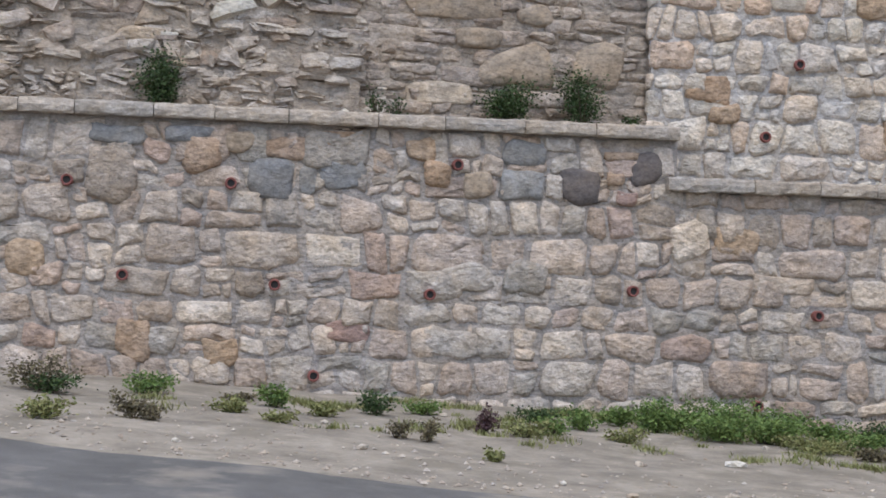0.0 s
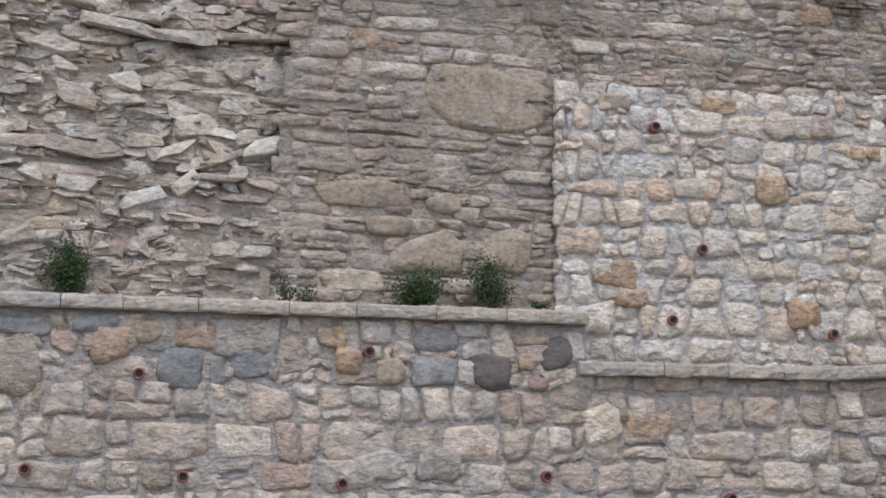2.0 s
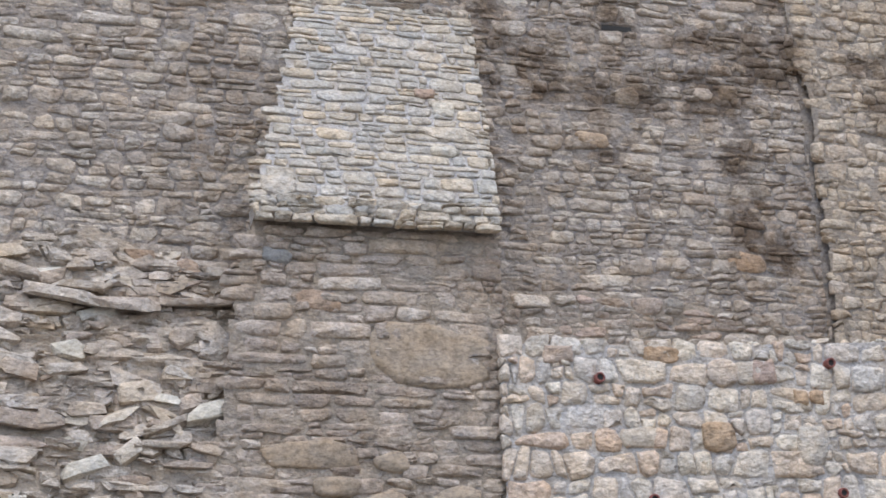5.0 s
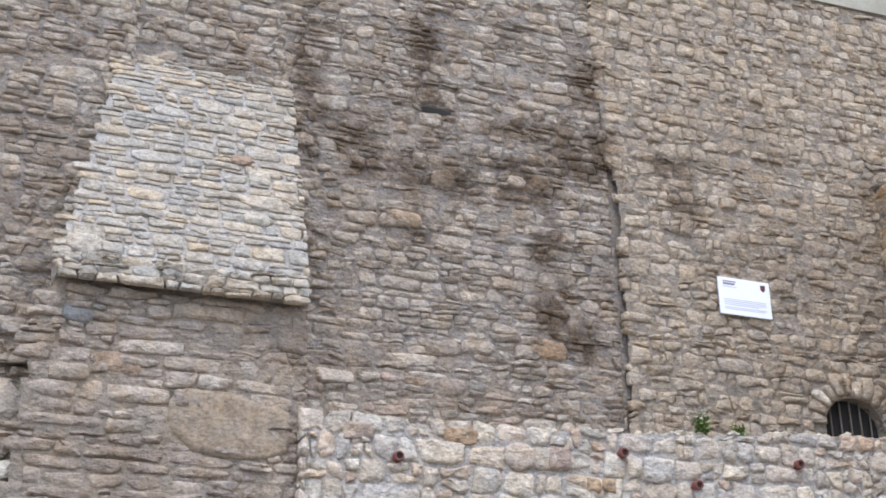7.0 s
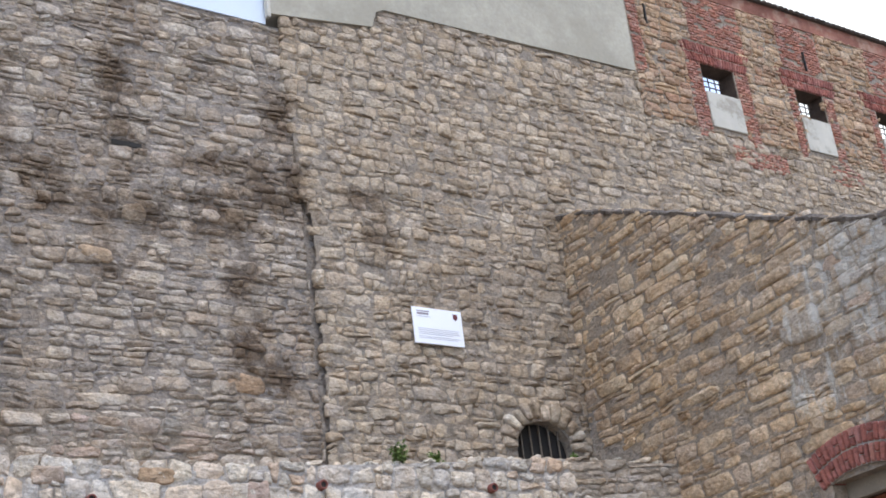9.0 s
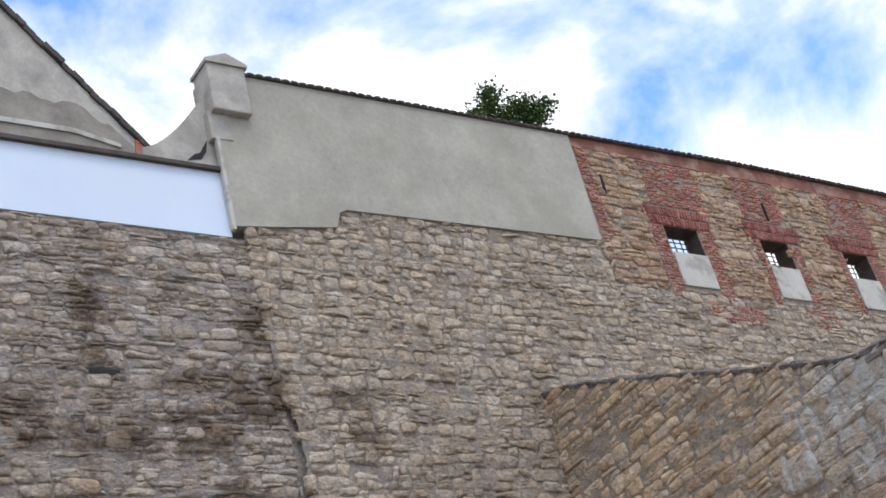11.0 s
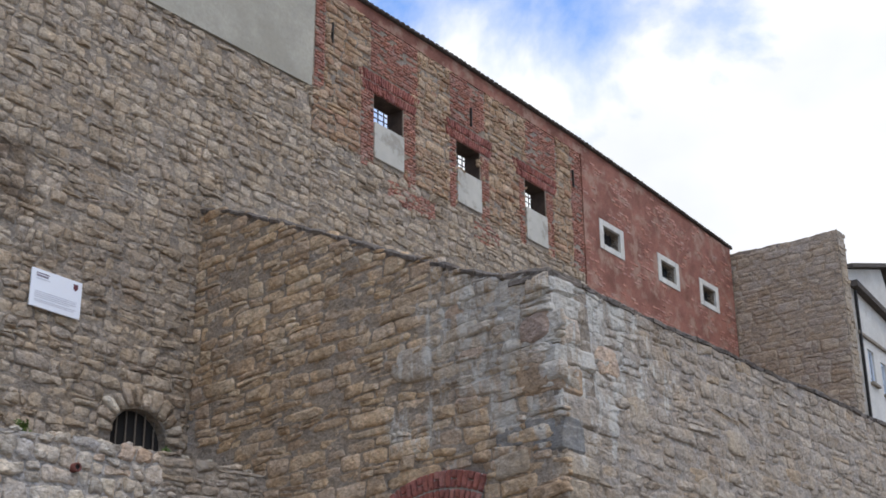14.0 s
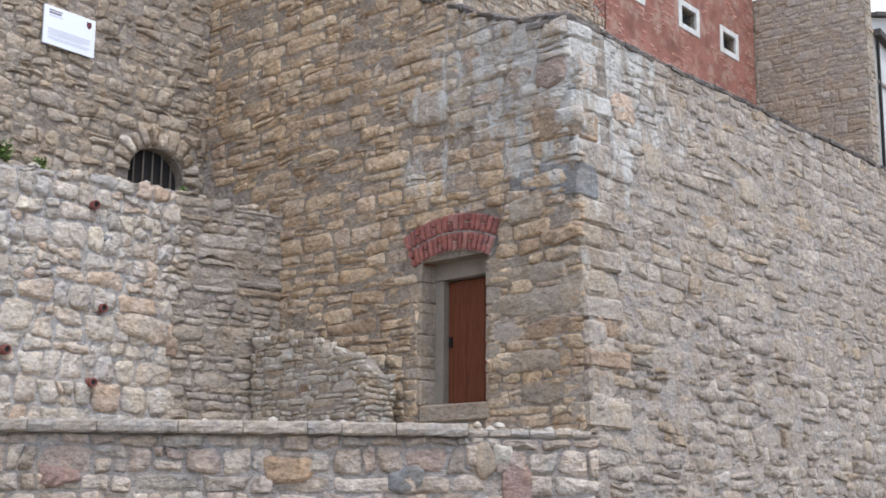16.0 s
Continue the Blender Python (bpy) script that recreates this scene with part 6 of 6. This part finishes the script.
def make_far_house():
    F = Face(52.15, 29.7, 78)
    ob = tagged(new("town_house"), "pale rendered house with dark tiled roof beyond the walls", "house")
    holes = [(1.0, 1.75, 18.6, 20.1), (2.6, 3.3, 18.4, 19.9), (1.0, 1.75, 14.8, 16.3), (2.6, 3.3, 14.6, 16.1)]
    slab("wall", F, [0.0, 5.5], [-1.6, 22.7], holes, -0.4, 0.0, "house_render", ob)
    block("string_course", F, 0.0, 5.5, 20.5, 20.68, 0.0, 0.10, "concrete", ob, "grey string course", edge=0.03)
    slab("side_wall", F, [-0.35, 0.0], [-1.6, 22.7], [], -9.0, -0.01, "old_render", ob)
    slab("back_wall", F, [0.0, 5.5], [-1.6, 22.7], [], -9.0, -8.6, "old_render", ob)
    plate("eave_board", F, [(-0.2, 22.58), (4.5, 22.16), (4.5, 22.42), (-0.2, 22.86)], -0.35, 0.32, "tile", ob, "dark tiled eaves")
    plate("upper_gable", F, [(-0.35, 22.7), (5.5, 22.7), (5.6, 23.4), (4.6, 24.85), (-0.35, 23.35)], -0.5, -0.06, "house_render", ob, "white upper gable")
    plate("roof", F, [(-0.5, 23.34), (4.75, 24.95), (6.25, 23.0), (6.42, 23.16), (4.9, 25.18), (-0.5, 23.52)], -8.5, 0.30, "tile", ob, "dark steep roof edge")
    for a, b, c, d in holes:
        w = block("window", F, a, b, c, d, -0.2, -0.15, "glass", ob, edge=0.0)
        for u0, u1, v0, v1 in ((a, a + 0.07, c, d), (b - 0.07, b, c, d), (a + 0.32, a + 0.38, c, d), (a, b, d - 0.08, d), (a, b, c, c + 0.08)):
            block("window_frame", F, u0, u1, v0, v1, -0.15, -0.08, "white", w, edge=0.0)
        block("window_sill", F, a - 0.1, b + 0.1, c - 0.12, c, -0.1, 0.15, "concrete", w, edge=0.01)
    block("gutter", F, 5.55, 6.35, 22.86, 23.0, 0.02, 0.16, "iron", ob, edge=0.03)
    block("downpipe", F, 0.05, 0.17, -1.5, 22.5, 0.02, 0.14, "iron", ob, edge=0.02)
    block("corner_pipe", F, 5.42, 5.56, -1.5, 22.9, 0.02, 0.16, "iron", ob, edge=0.02)
    dish = bmesh.new()
    bmesh.ops.create_uvsphere(dish, u_segments=16, v_segments=8, radius=0.45)
    for v in dish.verts:
        v.co.z = -0.25 * math.sqrt(max(0.0, 0.2 - v.co.x ** 2 - v.co.y ** 2)) + (0.02 if v.co.z > 0 else 0.0)
    bmesh.ops.transform(dish, matrix=Matrix.Translation(Vector(F(np.array([4.3, 19.2, 0.55])))) @ pose(0, 0, 0, 75, 0, -40), verts=dish.verts)
    part("satellite_dish", dish, "iron", ob, "dark satellite dish")
    block("dish_arm", F, 4.28, 4.32, 19.18, 19.22, 0.0, 0.5, "iron", ob, edge=0.0)


make_far_house()


# ---------------------------------------------------------------- loose stones
def loose_stone(x, y, z, r, seed, label="pale broken stone lying on the wall top", group="loose stones", flat=0.6):
    bm = bmesh.new()
    bmesh.ops.create_icosphere(bm, subdivisions=1, radius=1.0)
    rng = random.Random(seed)
    sx, sy, sz = r * rng.uniform(0.8, 1.5), r * rng.uniform(0.7, 1.1), r * flat * rng.uniform(0.7, 1.2)
    for v in bm.verts:
        k = rng.uniform(0.7, 1.15)
        v.co = Vector((v.co.x * sx * k, v.co.y * sy * k, v.co.z * sz * k))
    low_z = min(v.co.z for v in bm.verts)
    ob = part("loose_stone", bm, "loose")
    ob.matrix_world = pose(x, y, z - low_z - 0.01, 0, 0, rng.uniform(0, 360))
    tagged(ob, label, "stone", group)


rng = random.Random(77)
for i in range(120):
    u = rng.uniform(0.8, 11.9)
    if u < 3 and rng.random() < 0.6:
        continue
    topv = 7.21 + max(0.0, (u - 3.0) * 0.05)
    p = F_TERR(np.array([u, 0, rng.uniform(-0.24, -0.04)])) if u < 10 else F_TERR_END(np.array([u - 10, 0, rng.uniform(-0.24, -0.04)]))
    if u >= 10:
        topv = 7.58 - 0.11 * (u - 10)
    loose_stone(p[0], p[1], topv, rng.choice((0.05, 0.07, 0.09, 0.12)), 700 + i, flat=0.55)
for i in range(70):
    p = F_LOW(np.array([rng.uniform(-4.5, 6.1), 0, rng.uniform(-0.35, -0.05)]))
    loose_stone(p[0], p[1], 3.925, rng.choice((0.03, 0.04, 0.05, 0.07)), 900 + i, "small stone chip on the coping", "stone chips")
for i in range(60):
    p = F_CURVE(np.array([rng.uniform(0.3, 10.2), 0, rng.uniform(-0.6, -0.2)]))
    loose_stone(p[0], p[1], 3.24, rng.choice((0.03, 0.04, 0.06, 0.09)), 1000 + i, "small stone chip on the coping", "stone chips")
for i in range(34):
    p = F_CURVE(np.array([rng.uniform(8.85, 10.4), 0, rng.uniform(-0.6, -0.02)]))
    loose_stone(p[0], p[1], 3.18, rng.choice((0.05, 0.08, 0.11)), 1300 + i, "tan stone bedded on the bare wall top", "stones on the wall end", 0.45)
for i in range(45):
    x = rng.uniform(-6, 7)
    y = rng.uniform(road_edge(x) + 0.1, 16.8)
    loose_stone(x, y, ground_z(x, y), rng.choice((0.02, 0.03, 0.04, 0.06)), 1100 + i, "pale stone lying on the sandy verge", "stones on the verge")
loose_stone(3.0, 14.2, ground_z(3.0, 14.2), 0.10, 1200, "pale rough stone lying on the sandy verge", "stones on the verge")


# ---------------------------------------------------------------- plants
def foliage(points, size, seed, droop=0.3, long=1.6):
    """Many small leaves, two triangles folded along the rib."""
    rng = np.random.default_rng(seed)
    verts, faces = [], []
    for p in points:
        d = rng.normal(size=3)
        d[2] = abs(d[2]) * 0.6 - droop * 0.3
        d /= np.linalg.norm(d)
        s = np.cross(d, rng.normal(size=3))
        s /= np.linalg.norm(s) + 1e-9
        n = np.cross(d, s)
        L, W = size * long * rng.uniform(0.6, 1.2), size * 0.5 * rng.uniform(0.6, 1.2)
        k = len(verts)
        verts += [p, p + d * L * 0.5 + s * W + n * W * 0.3, p + d * L, p + d * L * 0.5 - s * W + n * W * 0.3]
        faces += [(k, k + 1, k + 2), (k, k + 2, k + 3)]
    return verts, faces


def shrub(x, y, z, width, height, count, leaf, material, seed, label, category="shrub", group="", stems=7, back=0.0):
    rng = np.random.default_rng(seed)
    root = np.array([x, y, z])
    ob = tagged(new("shrub" if category == "shrub" else "weed"), label, category, group)
    ob.location = root
    tips = []
    for i in range(stems):
        a = rng.uniform(0, 2 * np.pi)
        tip = np.array([math.cos(a) * width / 2 * rng.uniform(0.1, 1), math.sin(a) * width / 2 * rng.uniform(0.1, 0.8) * (1 - back), height * rng.uniform(0.5, 1.0)])
        tips.append(tip)
        r = 0.006 + 0.012 * height
        d = Vector(tip)
        bm = bmesh.new()
        bmesh.ops.create_cone(bm, cap_ends=False, segments=5, radius1=r, radius2=r * 0.3, depth=d.length, matrix=Matrix.Translation(d / 2) @ d.to_track_quat("Z", "Y").to_matrix().to_4x4())
        part("stem", bm, "bark", ob)
    pts = []
    for i in range(count):
        tip = tips[rng.integers(len(tips))]
        t = rng.uniform(0.25, 1.05)
        pts.append(tip * t + rng.normal(size=3) * np.array([width, width * 0.7, height]) * 0.11)
    pts = [np.array([p[0], p[1], max(p[2], 0.005)]) for p in pts]
    v, f = foliage(pts, leaf, seed + 1)
    part_ob = mesh_object("leaves", v, f, material, ob)
    return ob


def on(face, u, w):
    p = face(np.array([u, 0.0, w]))
    return p[0], p[1]


SHRUB = "dark green leafy shrub growing on the wall ledge"
for i, (u, width, height, n) in enumerate(((-0.45, 0.85, 0.75, 900), (4.15, 0.85, 0.62, 900), (5.15, 0.75, 0.75, 700), (5.85, 0.24, 0.2, 120), (2.32, 0.35, 0.45, 70), (2.62, 0.4, 0.3, 50))):
    x, y = on(F_LOW, u, -0.28)
    shrub(x, y, 3.90, width, height, n * 3, 0.030, "leaf", 20 + i, SHRUB, group="shrubs on the ledge", stems=9)
for i, (u, h) in enumerate(((6.75, 0.5), (7.4, 0.25), (10.3, 0.18))):
    x, y = on(F_TERR, u, -0.18)
    shrub(x, y, 7.36 if u < 10 else 7.5, h * 0.8, h, 360, 0.045, "lush", 40 + i, "small green plant on the terrace wall top", group="plants on the terrace wall")

WEEDS = [
    (-4.35, 15.29, 0.9, 0.5, 500, "dry", "dark dusty weed on the sandy verge"),
    (-4.2, 15.2, 0.8, 0.3, 300, "leaf", "dark dusty weed on the sandy verge"),
    (-3.3, 16.0, 0.75, 0.28, 450, "lush", "green weed clump at the foot of the wall"),
    (-3.59, 12.9, 0.7, 0.22, 400, "grass", "yellow-green grass clump on the verge"),
    (-2.93, 13.6, 0.5, 0.32, 220, "dry", "dry brown weed stalks on the verge"),
    (-2.75, 13.55, 0.4, 0.2, 150, "dry", "dry brown weed stalks on the verge"),
    (-1.8, 15.7, 0.5, 0.32, 350, "lush", "green weed clump at the foot of the wall"),
    (-0.7, 15.8, 0.5, 0.36, 350, "leaf", "dark dusty weed on the sandy verge"),
    (-0.42, 13.95, 0.3, 0.22, 120, "dry", "dry brown weed stalks on the verge"),
    (-0.11, 13.9, 0.32, 0.28, 150, "dry", "dry brown weed stalks on the verge"),
    (0.48, 15.3, 0.36, 0.32, 220, "purple", "purple-brown weed at the wall foot"),
    (0.93, 15.1, 0.6, 0.25, 300, "grass", "green weed clump at the foot of the wall"),
    (1.3, 15.5, 0.5, 0.25, 250, "lush", "green weed clump at the foot of the wall"),
    (1.71, 16.5, 0.6, 0.3, 350, "lush", "green weed clump at the foot of the wall"),
    (2.1, 15.6, 0.5, 0.2, 250, "grass", "yellow-green grass clump on the verge"),
    (2.58, 16.8, 0.9, 0.5, 900, "lush", "lush green weed thicket at the wall foot"),
    (3.3, 16.5, 1.2, 0.45, 1300, "lush", "lush green weed thicket at the wall foot"),
    (3.9, 16.9, 1.0, 0.4, 900, "lush", "lush green weed thicket at the wall foot"),
    (4.4, 16.4, 1.0, 0.25, 600, "grass", "yellow-green grass clump on the verge"),
    (5.15, 17.1, 0.9, 0.3, 600, "lush", "lush green weed thicket at the wall foot"),
    (5.9, 17.4, 1.0, 0.35, 600, "lush", "lush green weed thicket at the wall foot"),
    (4.9, 16.0, 0.6, 0.2, 300, "dry", "dry brown weed stalks on the verge"),
    (0.54, 12.95, 0.3, 0.14, 150, "grass", "green weed clump at the foot of the wall"),
    (-1.27, 15.4, 0.5, 0.18, 250, "grass", "yellow-green grass clump on the verge"),
    (-2.14, 14.9, 0.6, 0.2, 300, "grass", "yellow-green grass clump on the verge"),
    (-1.6, 14.3, 0.5, 0.15, 200, "grass", "yellow-green grass clump on the verge"),
    (-2.3, 16.2, 0.5, 0.12, 200, "dry", "dry brown weed stalks on the verge"),
    (-5.2, 15.5, 0.7, 0.35, 300, "dry", "dark dusty weed on the sandy verge"),
    (2.2, 17.3, 0.8, 0.30, 500, "lush", "green weed clump at the foot of the wall"),
    (2.9, 17.6, 1.0, 0.42, 800, "lush", "lush green weed thicket at the wall foot"),
    (3.6, 17.8, 1.1, 0.48, 900, "lush", "lush green weed thicket at the wall foot"),
    (4.4, 17.8, 1.1, 0.40, 900, "lush", "lush green weed thicket at the wall foot"),
    (5.0, 17.9, 0.9, 0.32, 600, "lush", "lush green weed thicket at the wall foot"),
    (5.6, 18.1, 0.9, 0.36, 600, "leaf", "lush green weed thicket at the wall foot"),
    (1.2, 17.0, 0.6, 0.25, 350, "leaf", "dark dusty weed on the sandy verge"),
    (-0.2, 16.6, 0.6, 0.22, 300, "lush", "green weed clump at the foot of the wall"),
]
for i, (x, y, width, height, n, m, label) in enumerate(WEEDS):
    shrub(x, y, ground_z(x, y) - 0.01, width, height * 0.8, n * 2, 0.030, m, 200 + i, label, "weed", "weeds along the wall", stems=8)


def grass_patches():
    rng = np.random.default_rng(5)
    verts, faces = [], []
    foot = F_LOW(np.array([0.0, 0, 0]))[1]
    for i in range(520):
        x = rng.uniform(-6.5, 9.5)
        wall = foot + 0.176 * (x + 3.2)
        y = wall - 0.2 - (rng.uniform(0.0, 1.0) ** 1.5) * min(4.2, wall - road_edge(x) - 1.2)
        if noise.noise((x * 0.7, y * 0.7, 3.0)) < 0.06 - 0.05 * x - 0.10 * (y > wall - 1.2):
            continue
        size = rng.uniform(0.04, 0.15) * (1.2 if x > 1 else 1.0)
        for j in range(int(size * 900)):
            px, py = x + rng.normal() * size * 0.75, min(y + rng.normal() * size * 1.3, wall - 0.06)
            h = rng.uniform(0.02, 0.06) + 0.5 * size * rng.uniform(0.2, 1.0)
            a = rng.uniform(0, 2 * np.pi)
            lean = rng.uniform(0.2, 1.0) * h
            z = ground_z(px, py) - 0.01
            s = len(verts)
            verts += [(px - 0.009 * math.sin(a), py + 0.009 * math.cos(a), z), (px + 0.009 * math.sin(a), py - 0.009 * math.cos(a), z), (px + lean * math.cos(a), py + lean * math.sin(a), z + h * rng.uniform(0.6, 1.0))]
            faces.append((s, s + 1, s + 2))
    ob = mesh_object("grass", verts, faces, "grass")
    tagged(ob, "sparse yellow-green grass tufts on the sandy verge", "grass", kind="stuff")


grass_patches()


def gravel():
    rng = np.random.default_rng(31)
    shape = np.array([(1, 0, 0), (-1, 0, 0), (0, 1, 0), (0, -1, 0), (0, 0, 1), (0, 0, -0.6)], dtype=float)
    tri = [(0, 2, 4), (2, 1, 4), (1, 3, 4), (3, 0, 4), (2, 0, 5), (1, 2, 5), (3, 1, 5), (0, 3, 5)]
    verts, faces = [], []
    for i in range(1500):
        x = rng.uniform(-7, 9)
        y = road_edge(x) - 0.25 + abs(rng.normal()) * (1.1 if i % 2 else 3.2)
        if y > 17.2 + 0.17 * x:
            continue
        r = rng.choice((0.008, 0.012, 0.018, 0.028))
        p = shape * r * rng.uniform(0.6, 1.4, 3) * np.array([1.2, 1.0, 0.7])
        a = rng.uniform(0, 6.28)
        p = p @ np.array([[math.cos(a), -math.sin(a), 0], [math.sin(a), math.cos(a), 0], [0, 0, 1]])
        z = ground_z(x, y) + (0.03 if y < road_edge(x) - 0.05 else 0.0) + r * 0.2
        k = len(verts)
        verts += (p + np.array([x, y, z])).tolist()
        faces += [(a0 + k, b0 + k, c0 + k) for a0, b0, c0 in tri]
    tagged(mesh_object("gravel", verts, faces, "rock"), "scattered pale gravel on the verge and road edge", "gravel", kind="stuff")


gravel()


def make_tree():
    rng = np.random.default_rng(12)
    ob = tagged(new("tree"), "green leafy tree rising behind the rendered parapet", "tree")
    x, y = on(F_MAIN, 21.75, -2.2)
    ob.location = (x, y, 12.2)
    bm = bmesh.new()
    def limb(p, q, r0, r1):
        p, q = Vector(p), Vector(q)
        bmesh.ops.create_cone(bm, cap_ends=True, segments=8, radius1=r0, radius2=r1, depth=(q - p).length, matrix=Matrix.Translation((p + q) / 2) @ (q - p).to_track_quat("Z", "Y").to_matrix().to_4x4())
    limb((0, 0, -9), (0.1, 0, 7.6), 0.16, 0.08)
    tips = []
    for i in range(14):
        z0 = rng.uniform(6.2, 8.0)
        a, r = rng.uniform(0, 2 * np.pi), rng.uniform(0.4, 1.2)
        q = np.array([0.3 + r * math.cos(a), r * 0.7 * math.sin(a), z0 + rng.uniform(0.8, 1.8) - 0.35 * r])
        limb((0.05, 0, z0), q, 0.045, 0.012)
        tips.append(q)
    for x, y, z in ((-0.2, -0.1, 11.35), (-0.16, -0.1, 11.1), (-0.3, 0.0, 10.8), (-0.75, -0.1, 10.62), (0.25, 0.1, 10.8), (0.55, -0.1, 11.0), (0.9, 0.0, 11.08), (1.2, 0.1, 10.9), (1.42, -0.1, 11.05), (0.8, 0.1, 10.75), (1.1, -0.1, 10.6), (0.2, 0.0, 10.5)):
        limb((0.1, 0, 7.5), (x, y, z), 0.04, 0.010)
        tips.append(np.array([x, y, z]))
    part("trunk", bm, "bark", ob)
    pts = []
    for q in tips:
        for k in range(230):
            pts.append(q + rng.normal(size=3) * np.array([0.15, 0.17, 0.12]))
    v, f = foliage(pts, 0.085, 14)
    mesh_object("crown", v, f, "tree_leaf", ob)


make_tree()
